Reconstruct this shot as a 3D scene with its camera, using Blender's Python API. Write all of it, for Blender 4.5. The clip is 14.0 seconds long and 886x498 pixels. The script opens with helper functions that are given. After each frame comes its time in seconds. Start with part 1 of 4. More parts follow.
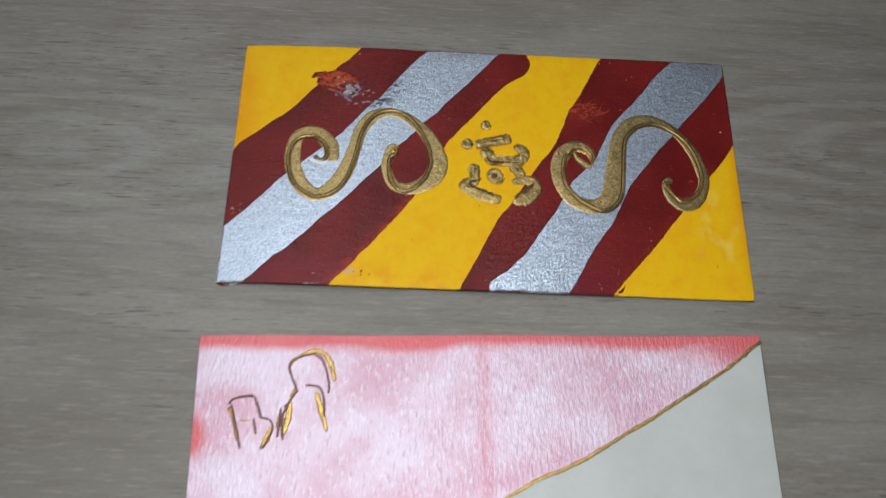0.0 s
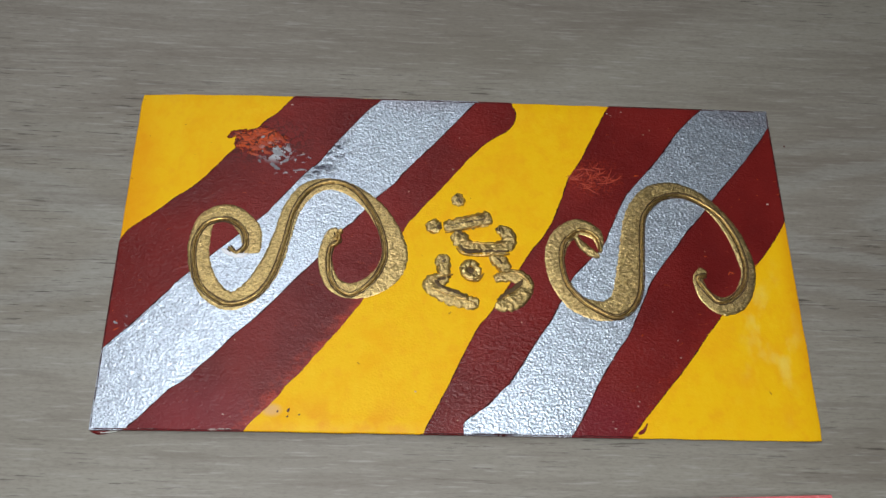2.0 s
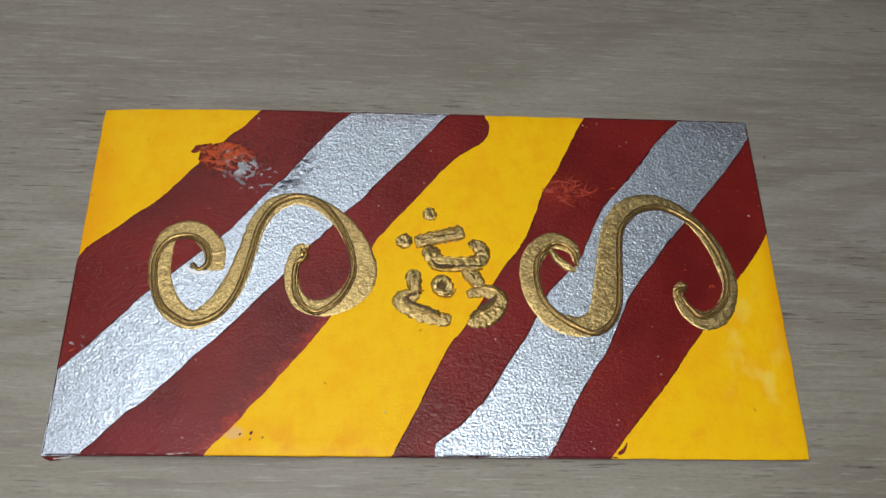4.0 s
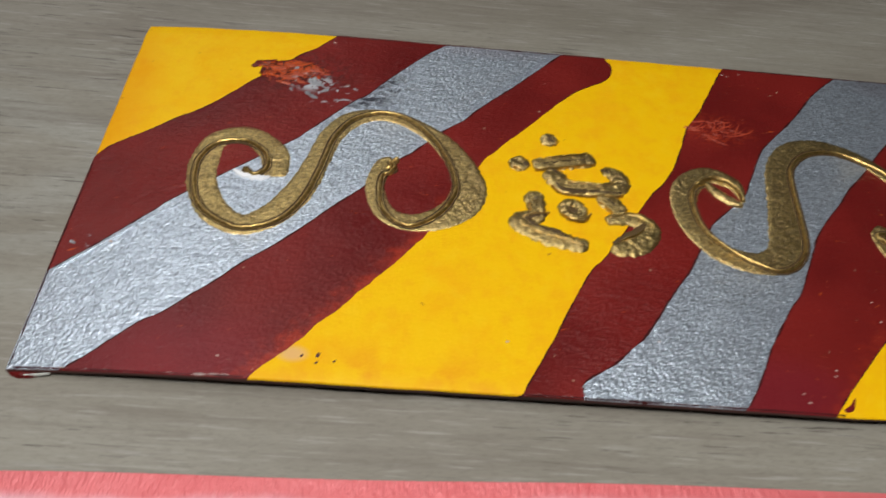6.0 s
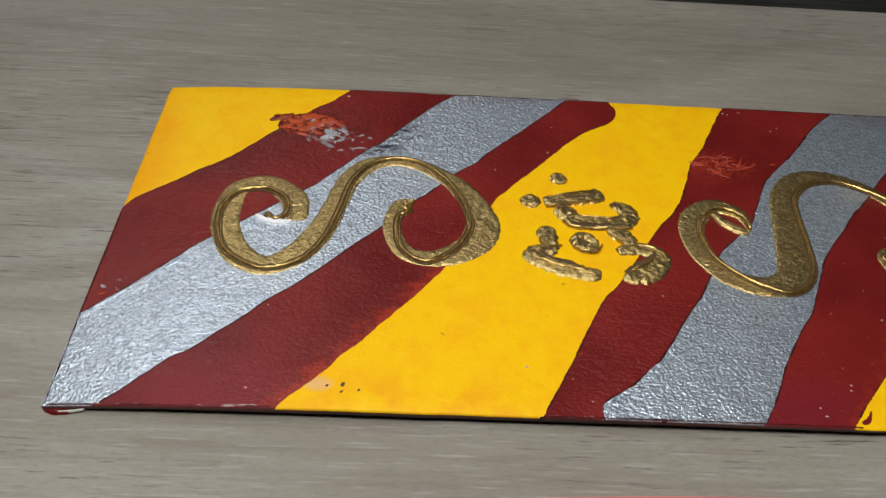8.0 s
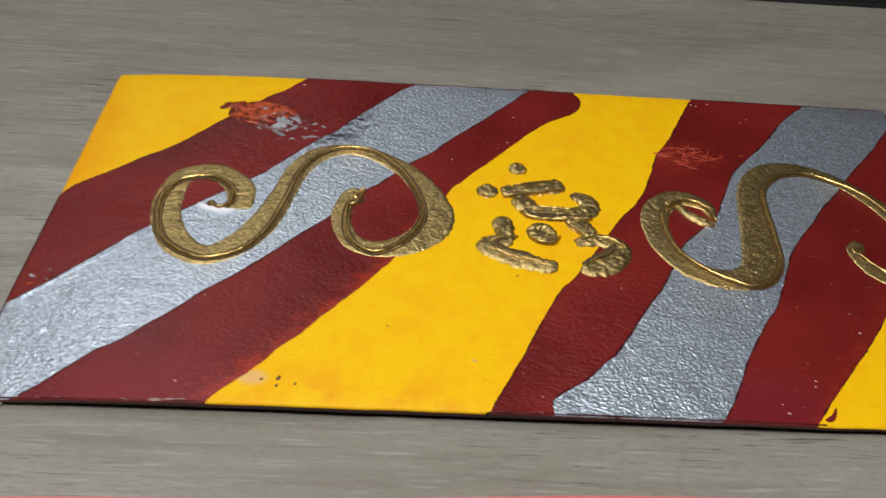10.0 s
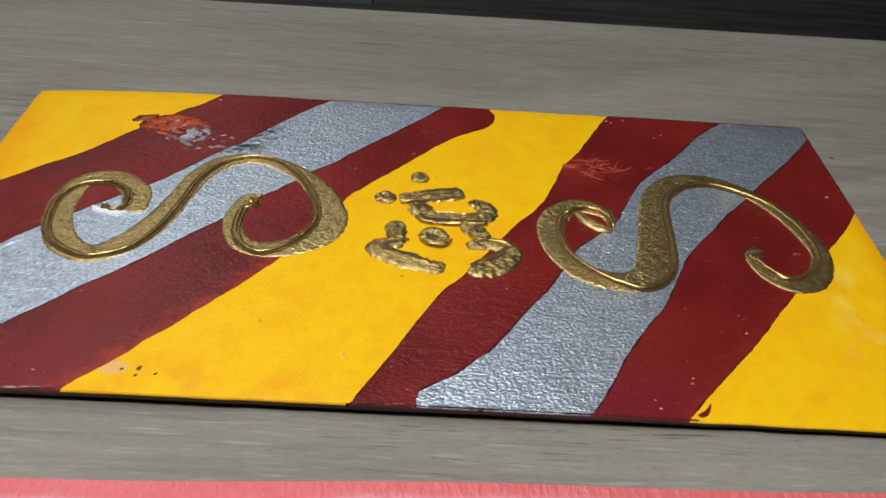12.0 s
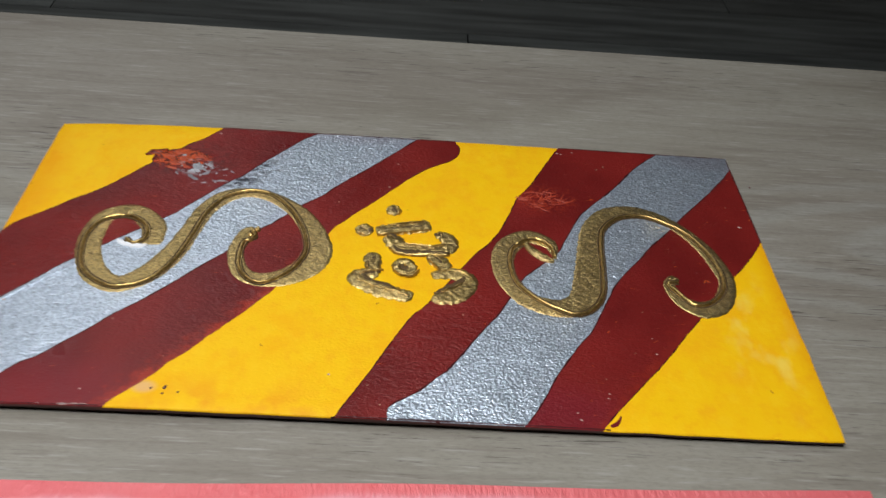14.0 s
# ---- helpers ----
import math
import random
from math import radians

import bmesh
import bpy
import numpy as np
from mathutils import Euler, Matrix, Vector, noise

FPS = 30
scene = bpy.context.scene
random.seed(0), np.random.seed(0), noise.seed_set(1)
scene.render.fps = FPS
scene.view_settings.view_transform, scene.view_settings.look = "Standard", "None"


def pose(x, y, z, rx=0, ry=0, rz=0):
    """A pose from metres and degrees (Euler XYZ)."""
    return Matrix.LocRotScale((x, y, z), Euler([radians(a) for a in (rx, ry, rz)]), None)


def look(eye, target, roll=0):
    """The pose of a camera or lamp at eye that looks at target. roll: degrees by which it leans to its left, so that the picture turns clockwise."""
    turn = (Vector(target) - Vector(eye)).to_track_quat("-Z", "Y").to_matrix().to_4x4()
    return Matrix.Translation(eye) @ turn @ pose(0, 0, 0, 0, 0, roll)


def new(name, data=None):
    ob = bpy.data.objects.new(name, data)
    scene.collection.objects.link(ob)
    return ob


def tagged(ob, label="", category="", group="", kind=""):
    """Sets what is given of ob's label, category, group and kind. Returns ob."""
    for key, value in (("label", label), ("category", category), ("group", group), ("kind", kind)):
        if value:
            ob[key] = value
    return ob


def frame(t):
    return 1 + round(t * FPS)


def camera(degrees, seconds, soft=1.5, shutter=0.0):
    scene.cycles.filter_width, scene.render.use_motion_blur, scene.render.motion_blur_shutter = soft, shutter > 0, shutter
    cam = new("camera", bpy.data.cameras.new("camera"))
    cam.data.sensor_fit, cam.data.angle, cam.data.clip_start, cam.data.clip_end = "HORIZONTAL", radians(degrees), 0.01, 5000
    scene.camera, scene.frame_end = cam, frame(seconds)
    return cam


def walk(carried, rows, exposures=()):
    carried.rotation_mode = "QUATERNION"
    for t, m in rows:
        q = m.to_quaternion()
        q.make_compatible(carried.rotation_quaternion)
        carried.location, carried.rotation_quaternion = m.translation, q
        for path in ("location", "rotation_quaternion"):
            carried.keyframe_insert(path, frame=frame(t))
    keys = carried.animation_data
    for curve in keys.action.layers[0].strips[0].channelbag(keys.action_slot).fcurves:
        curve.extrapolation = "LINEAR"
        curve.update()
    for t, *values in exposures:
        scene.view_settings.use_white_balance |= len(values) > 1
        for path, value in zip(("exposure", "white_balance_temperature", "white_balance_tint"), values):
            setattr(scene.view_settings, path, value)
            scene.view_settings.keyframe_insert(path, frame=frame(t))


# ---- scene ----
cam = camera(52.06, 14.0, soft=1.5, shutter=0.6)
TABLE = 0.75      # height of the table top
PLANE = TABLE + 0.0027   # mean height of the striped panel's painted face
ROWS = [
    (0, -0.0346, -0.1938, 0.3435, 23.95, -2.97, 0.91),
    (0.5, -0.0231, -0.1660, 0.3213, 24.07, -2.52, 0.98),
    (1, -0.0193, -0.1352, 0.2906, 24.49, -2.28, 1.12),
    (1.5, -0.0209, -0.1184, 0.2777, 23.43, -3.58, 0.23),
    (2, -0.0208, -0.1159, 0.2706, 23.49, -3.13, 0.13),
    (2.5, -0.0183, -0.1119, 0.2644, 23.18, -3.32, -0.17),
    (2.7, -0.0181, -0.1133, 0.2633, 23.12, -3.66, -0.66),
    (4.8, -0.0103, -0.1175, 0.2505, 26.98, -3.00, -0.47),
    (5, -0.0265, -0.1145, 0.2354, 27.18, -5.09, -1.59),
    (5.5, -0.0288, -0.1441, 0.1877, 38.09, -4.72, 0.42),
    (6, -0.0406, -0.1593, 0.1462, 43.35, -5.33, 0.42),
    (6.5, -0.0442, -0.1684, 0.1408, 46.15, -5.28, 0.36),
    (7, -0.0431, -0.1715, 0.1444, 47.64, -3.82, -0.21),
    (9.5, -0.0370, -0.1672, 0.1409, 48.43, -3.29, -0.54),
    (10, -0.0312, -0.1667, 0.1349, 48.87, -3.82, -0.63),
    (10.5, -0.0224, -0.1678, 0.1269, 49.65, -2.69, 0.29),
    (11, -0.0173, -0.1682, 0.1206, 50.82, -3.13, 0.23),
    (11.5, -0.0089, -0.1718, 0.1221, 52.11, -2.93, 0.39),
    (12, -0.0016, -0.1750, 0.1248, 52.95, -3.33, 0.30),
    (12.5, 0.0030, -0.1766, 0.1278, 53.18, -3.61, 0.10),
    (13, 0.0077, -0.1792, 0.1339, 52.49, -4.35, 0.22),
    (13.5, 0.0039, -0.1825, 0.1394, 52.17, -4.60, 0.02),
    (14, 0.0006, -0.1930, 0.1689, 49.28, -4.14, -0.18),
]
walk(cam, [(t, pose(x, y, PLANE + z, rx, ry, rz)) for t, x, y, z, rx, ry, rz in ROWS],
     [(0.0, -0.36, 5900, 10), (0.5, -0.33, 5950, 10), (1.5, -0.17, 6050, 10), (2.7, -0.17, 6150, 10), (5.0, -0.14, 6350, 10), (6.5, -0.08, 6450, 10), (9.5, -0.05, 6400, 10), (14.0, 0.0, 6150, 10)])

# ---------------------------------------------------------------- light
scene.view_settings.exposure = 0.0
world = bpy.data.worlds.new("room_air")
scene.world = world
world.use_nodes = True
world.node_tree.nodes["Background"].inputs[0].default_value = (0.6, 0.65, 0.75, 1)
world.node_tree.nodes["Background"].inputs[1].default_value = 0.02


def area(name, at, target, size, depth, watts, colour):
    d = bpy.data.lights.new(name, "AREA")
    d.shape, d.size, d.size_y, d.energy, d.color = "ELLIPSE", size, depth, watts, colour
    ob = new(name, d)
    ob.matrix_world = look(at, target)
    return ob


area("lamp", (-0.165, 0.055, TABLE + 0.68), (-0.07, -0.03, TABLE), 0.58, 0.22, 1.58, (1.0, 0.985, 0.96))
# added fill without a known source, brightens the near side of the table
area("front_fill", (-0.04, -0.15, TABLE + 0.385), (-0.02, -0.11, TABLE), 0.12, 0.12, 1.38, (1.0, 0.985, 0.96))
# unseen fill below the ceiling, added to lift the ambient level and the floor
area("ceiling_fill", (-0.8, 1.6, 2.46), (-0.8, 1.6, 0.0), 0.5, 0.5, 8.0, (1.0, 0.985, 0.96))

# ---------------------------------------------------------------- materials


class Nodes:
    """A short way to write node trees."""

    def __init__(self, name):
        self.mat = bpy.data.materials.new(name)
        self.mat.use_nodes = True
        self.tree = self.mat.node_tree
        self.bsdf = self.tree.nodes["Principled BSDF"]
        self.coord = self.tree.nodes.new("ShaderNodeTexCoord").outputs["Object"]

    def put(self, socket, value):
        if isinstance(value, bpy.types.NodeSocket):
            self.tree.links.new(value, socket)
        elif isinstance(value, tuple) and len(value) == 3 and socket.type == "RGBA":
            socket.default_value = (*value, 1)
        else:
            socket.default_value = value

    def scaled(self, sx, sy, sz, shift=(0, 0, 0), turn=0.0):
        n = self.tree.nodes.new("ShaderNodeMapping")
        self.put(n.inputs["Vector"], self.coord)
        n.inputs["Scale"].default_value = (sx, sy, sz)
        n.inputs["Location"].default_value = shift
        n.inputs["Rotation"].default_value = (0, 0, turn)
        return n.outputs[0]

    def noise(self, vector, scale=1.0, detail=4.0, rough=0.5, warp=0.0):
        n = self.tree.nodes.new("ShaderNodeTexNoise")
        self.put(n.inputs["Vector"], vector)
        n.inputs["Scale"].default_value, n.inputs["Detail"].default_value = scale, detail
        n.inputs["Roughness"].default_value, n.inputs["Distortion"].default_value = rough, warp
        return n.outputs["Fac"]

    def cells(self, vector, scale=1.0):
        n = self.tree.nodes.new("ShaderNodeTexVoronoi")
        self.put(n.inputs["Vector"], vector)
        n.inputs["Scale"].default_value = scale
        n.feature = "SMOOTH_F1"
        return n.outputs["Distance"]

    def ramp(self, value, low, high, a=0.0, b=1.0):
        n = self.tree.nodes.new("ShaderNodeMapRange")
        n.interpolation_type = "SMOOTHSTEP"
        self.put(n.inputs["Value"], value)
        for key, v in (("From Min", low), ("From Max", high), ("To Min", a), ("To Max", b)):
            n.inputs[key].default_value = v
        return n.outputs[0]

    def math(self, op, a, b=0.0):
        n = self.tree.nodes.new("ShaderNodeMath")
        n.operation = op
        self.put(n.inputs[0], a)
        self.put(n.inputs[1], b)
        return n.outputs[0]

    def mix(self, fac, a, b):
        n = self.tree.nodes.new("ShaderNodeMix")
        n.data_type = "RGBA"
        self.put(n.inputs[0], fac)
        self.put(n.inputs[6], a)
        self.put(n.inputs[7], b)
        return n.outputs[2]

    def spot(self, x, y, rx, ry):
        """1 at (x, y) in millimetres, falling to 0 at the radii rx, ry."""
        n = self.tree.nodes.new("ShaderNodeVectorMath")
        n.operation = "LENGTH"
        self.put(n.inputs[0], self.scaled(1000 / rx, 1000 / ry, 0, (-x / rx, -y / ry, 0)))
        return self.ramp(n.outputs["Value"], 0.3, 1.0, 1.0, 0.0)

    def axis(self, which):
        n = self.tree.nodes.new("ShaderNodeSeparateXYZ")
        self.put(n.inputs[0], self.coord)
        return n.outputs[which]

    def uv(self):
        n = self.tree.nodes.new("ShaderNodeSeparateXYZ")
        self.put(n.inputs[0], self.tree.nodes.new("ShaderNodeTexCoord").outputs["UV"])
        return n.outputs[0], n.outputs[1]

    def random(self):
        return self.tree.nodes.new("ShaderNodeObjectInfo").outputs["Random"]

    def bump(self, height, strength, distance):
        n = self.tree.nodes.new("ShaderNodeBump")
        n.inputs["Strength"].default_value, n.inputs["Distance"].default_value = strength, distance
        self.put(n.inputs["Height"], height)
        if self.bsdf.inputs["Normal"].is_linked:
            self.put(n.inputs["Normal"], self.bsdf.inputs["Normal"].links[0].from_socket)
        self.put(self.bsdf.inputs["Normal"], n.outputs[0])

    def set(self, **values):
        for key, v in values.items():
            self.put(self.bsdf.inputs[{"colour": "Base Color", "rough": "Roughness", "metal": "Metallic", "spec": "Specular IOR Level", "coat": "Coat Weight", "coat_rough": "Coat Roughness"}[key]], v)
        return self.mat


def yellow_paint():
    n = Nodes("yellow_paint")
    mottle = n.ramp(n.noise(n.scaled(95, 95, 95), 1, 6, 0.7), 0.40, 0.70)
    c = n.mix(mottle, (0.83, 0.482, 0.002), (0.81, 0.408, 0.002))
    dab = n.noise(n.scaled(300, 240, 240, (3, 8, 0)), 1, 3, 0.6)
    c = n.mix(n.ramp(dab, 0.52, 0.70, 0.0, 0.45), c, (0.79, 0.375, 0.006))
    c = n.mix(n.ramp(dab, 0.46, 0.34, 0.0, 0.35), c, (0.85, 0.53, 0.010))
    rim = n.math("MAXIMUM", n.spot(-113, 22, 16, 52), n.spot(113, -10, 9, 70))
    c = n.mix(n.math("MULTIPLY", rim, 0.5), c, (0.76, 0.27, 0.004))
    foot = n.math("MULTIPLY", n.spot(-38, -58, 40, 14), n.ramp(n.noise(n.scaled(160, 160, 160), 1, 4), 0.42, 0.62))
    c = n.mix(n.math("MULTIPLY", foot, 0.4), c, (0.74, 0.26, 0.01))
    pale = n.math("MULTIPLY", n.spot(98, -26, 13, 34), n.ramp(n.noise(n.scaled(110, 70, 90), 1, 4), 0.5, 0.68))
    c = n.mix(n.math("MULTIPLY", pale, 0.55), c, (0.80, 0.62, 0.12))
    chip = n.math("MULTIPLY", n.spot(-57.5, -52, 4, 2.6), 0.7)
    c = n.mix(chip, c, (0.66, 0.40, 0.20))
    speck = n.ramp(n.noise(n.scaled(420, 420, 420), 1, 2), 0.765, 0.79)
    c = n.mix(n.math("MULTIPLY", speck, 0.6), c, (0.30, 0.10, 0.02))
    n.bump(n.noise(n.scaled(1300, 1500, 900), 1, 3, 0.55), 0.22, 0.0003)
    n.bump(n.noise(n.scaled(110, 130, 110), 1, 4), 0.25, 0.0008)
    return n.set(colour=c, rough=n.ramp(mottle, 0, 1, 0.42, 0.56), spec=0.11)


def maroon_paint(name="maroon_paint", worn_edge=0.0):
    n = Nodes(name)
    big = n.noise(n.scaled(30, 30, 30), 1, 4)
    c = n.mix(n.ramp(big, 0.3, 0.7), (0.108, 0.0078, 0.0075), (0.178, 0.0125, 0.010))
    # milky sheen on the near maroon ends, painted as two pink spots
    pink_sheen = n.math("MAXIMUM", n.spot(-80, -58, 30, 22), n.spot(40, -55, 24, 14))
    c = n.mix(n.math("MULTIPLY", pink_sheen, 0.35), c, (0.20, 0.018, 0.032))
    flake = n.noise(n.scaled(260, 520, 300), 1, 5, 0.75, 0.8)
    left_patch = n.ramp(n.math("ADD", n.math("MULTIPLY", n.spot(-69, 40.5, 13, 7.0), 0.27), flake), 0.655, 0.685)
    web = n.math("ABSOLUTE", n.math("SUBTRACT", n.noise(n.scaled(330, 420, 300, (7, 2, 0)), 1, 4, 0.6, 0.6), 0.5))
    right_web = n.math("MULTIPLY", n.ramp(web, 0.034, 0.012), n.spot(44.5, 29.5, 14, 10))
    c = n.mix(n.math("MULTIPLY", right_web, 0.45), c, (0.46, 0.055, 0.018))
    worn = left_patch
    c = n.mix(worn, c, (0.50, 0.075, 0.016))
    crack = n.math("MULTIPLY", n.ramp(web, 0.055, 0.022), n.spot(-67, 40, 22, 13))
    c = n.mix(n.math("MULTIPLY", crack, 0.9), c, (0.045, 0.008, 0.006))
    if worn_edge:
        u, v = n.uv()
        ragged = n.noise(n.scaled(300, 300, 300), 1, 5, 0.7)
        edge = n.math("ADD", u, n.math("MULTIPLY", n.math("SUBTRACT", ragged, 0.5), 0.9))
        edge = n.math("MULTIPLY", n.ramp(edge, 0.80, 1.10), n.ramp(v, 0.62, 0.30))
        c = n.mix(n.math("MULTIPLY", edge, worn_edge), c, (0.35, 0.032, 0.013))
    grey = n.math("MULTIPLY", n.spot(-62.5, 36, 8, 5), n.ramp(n.noise(n.scaled(210, 240, 300, (3, 1, 0)), 1, 4, 0.7), 0.50, 0.52))
    grey = n.math("MAXIMUM", grey, n.math("MULTIPLY", n.spot(-57, 31, 9, 6), n.ramp(n.noise(n.scaled(600, 700, 300, (1, 7, 0)), 1, 3), 0.61, 0.66)))
    grey = n.math("MAXIMUM", grey, n.math("MULTIPLY", n.spot(-104.5, -24.5, 4, 2.2), n.ramp(n.noise(n.scaled(500, 700, 300), 1, 3), 0.55, 0.62)))
    c = n.mix(grey, c, (0.42, 0.44, 0.47))
    fleck = n.ramp(n.noise(n.scaled(520, 520, 520), 1, 1), 0.80, 0.81)
    c = n.mix(n.math("MULTIPLY", fleck, 0.6), c, (0.55, 0.36, 0.25))
    crease = n.math("MAXIMUM", n.spot(-90, 8, 42, 36), n.spot(12, -34, 24, 40))
    wrinkle = n.math("MULTIPLY", n.noise(n.scaled(420, 640, 300, (2, 9, 0)), 1, 4, 0.6, 0.6), n.ramp(crease, 0.0, 1.0, 0.25, 1.0))
    n.bump(n.noise(n.scaled(1100, 1400, 420), 1, 3, 0.6), 0.38, 0.0005)
    n.bump(wrinkle, 0.45, 0.0010)
    n.bump(n.noise(n.scaled(120, 160, 110), 1, 3), 0.3, 0.0010)
    n.bump(n.math("ADD", worn, grey), 0.6, 0.0005)
    return n.set(colour=c, rough=n.ramp(big, 0.3, 0.7, 0.27, 0.38), spec=0.27)


def silver_paint():
    n = Nodes("silver_paint")
    grain = n.noise(n.scaled(1050, 1250, 600), 1, 4, 0.65, 0.1)
    c = n.mix(n.ramp(grain, 0.34, 0.62), (0.44, 0.51, 0.60), (0.70, 0.78, 0.88))
    pit = n.math("MULTIPLY", n.ramp(n.noise(n.scaled(420, 560, 300, (4, 2, 0)), 1, 4, 0.75), 0.57, 0.66), n.math("MAXIMUM", n.ramp(n.noise(n.scaled(45, 45, 45), 1, 2), 0.54, 0.70), n.math("MAXIMUM", n.spot(-25, 46, 38, 30), n.spot(88, 42, 36, 30))))
    c = n.mix(n.math("MULTIPLY", pit, 0.5), c, (0.20, 0.20, 0.22))
    dark = n.math("MULTIPLY", n.math("MAXIMUM", n.spot(-51, 30.5, 12, 6), n.spot(-45, 37.5, 11, 7)), n.ramp(n.noise(n.scaled(420, 600, 500), 1, 4, 0.7), 0.46, 0.56))
    c = n.mix(n.math("MULTIPLY", dark, 0.95), c, (0.055, 0.055, 0.075))
    mauve = n.math("MAXIMUM", n.spot(102, 56, 20, 8), n.spot(-14, 58, 22, 7))
    c = n.mix(n.math("MULTIPLY", mauve, 0.45), c, (0.40, 0.38, 0.45))
    crisp = n.noise(n.scaled(1500, 1900, 700, (3, 5, 0)), 1, 3, 0.6, 0.4)
    c = n.mix(n.ramp(crisp, 0.53, 0.67, 0.0, 0.52), c, (0.16, 0.18, 0.23))
    n.bump(n.cells(n.scaled(1500, 1800, 900, (1, 6, 0)), 1.0), 0.38, 0.0005)
    n.bump(crisp, 0.30, 0.0004)
    n.bump(grain, 0.30, 0.0007)
    n.bump(n.noise(n.scaled(260, 340, 180), 1, 3), 0.30, 0.0012)
    n.bump(pit, -0.3, 0.0004)
    return n.set(colour=c, rough=0.31, metal=0.80)


def gold_paint(name, tone, rough, relief=0.5):
    n = Nodes(name)
    g = n.noise(n.scaled(950, 1250, 900), 1, 4, 0.65)
    wide = n.noise(n.scaled(240, 300, 260), 1, 3)
    c = n.mix(n.ramp(g, 0.36, 0.62), tuple(v * 0.56 for v in tone), tone)
    c = n.mix(n.ramp(wide, 0.52, 0.75, 0.0, 0.25), c, tuple(v * 0.6 for v in tone))
    n.bump(g, relief, 0.0004)
    n.bump(wide, 0.32, 0.0012)
    return n.set(colour=c, rough=rough, metal=0.92)


def pearl_pink():
    n = Nodes("pearl_pink_paint")
    streak = n.noise(n.scaled(860, 300, 300, (0, 0, 0), 0.2), 1, 4, 0.65)
    dash = n.noise(n.scaled(700, 240, 300, (5, 2, 0), 0.25), 1, 3, 0.6)
    wide = n.noise(n.scaled(26, 34, 26), 1, 4, 0.6)
    c = n.mix(n.ramp(wide, 0.30, 0.68), (0.64, 0.36, 0.44), (0.76, 0.63, 0.72))
    c = n.mix(n.ramp(streak, 0.52, 0.66, 0.0, 0.55), c, (0.86, 0.80, 0.86))
    fade = n.ramp(n.axis(1), 0.046, 0.052, 1.0, 0.15)
    c = n.mix(n.math("MULTIPLY", n.ramp(dash, 0.58, 0.68, 0.0, 0.45), fade), c, (0.46, 0.27, 0.34))
    bar = n.math("MULTIPLY", n.ramp(n.math("ABSOLUTE", n.math("ADD", n.axis(0), 0.0005)), 0.0006, 0.0042, 1.0, 0.0), n.ramp(streak, 0.3, 0.6, 1.0, 0.35))
    c = n.mix(n.math("MULTIPLY", bar, 0.6), c, (0.60, 0.17, 0.22))
    x = n.math("ABSOLUTE", n.axis(0))
    reach = n.math("ADD", n.axis(1), n.ramp(n.noise(n.scaled(22, 22, 22, (4, 0, 0)), 1, 3), 0.3, 0.72, -0.0025, 0.0015))
    rim = n.math("MAXIMUM", n.ramp(reach, 0.0500, 0.0548), n.math("MAXIMUM", n.spot(112, 62, 55, 24), n.spot(-112, 20, 9, 12)))
    c = n.mix(n.math("MULTIPLY", rim, 0.9), c, (0.66, 0.10, 0.10))
    n.bump(streak, 0.55, 0.0008)
    n.bump(dash, 0.35, 0.0008)
    n.bump(n.noise(n.scaled(120, 90, 120), 1, 3), 0.4, 0.001)
    return n.set(colour=c, rough=0.38, spec=0.5, metal=0.12)


def plain_paint(name, tone, other, rough, fine=400.0, spec=0.5):
    n = Nodes(name)
    c = n.mix(n.ramp(n.noise(n.scaled(40, 40, 40), 1, 5, 0.6), 0.3, 0.7), tone, other)
    n.bump(n.noise(n.scaled(fine, fine, fine), 1, 3), 0.3, 0.0005)
    return n.set(colour=c, rough=rough, spec=spec)


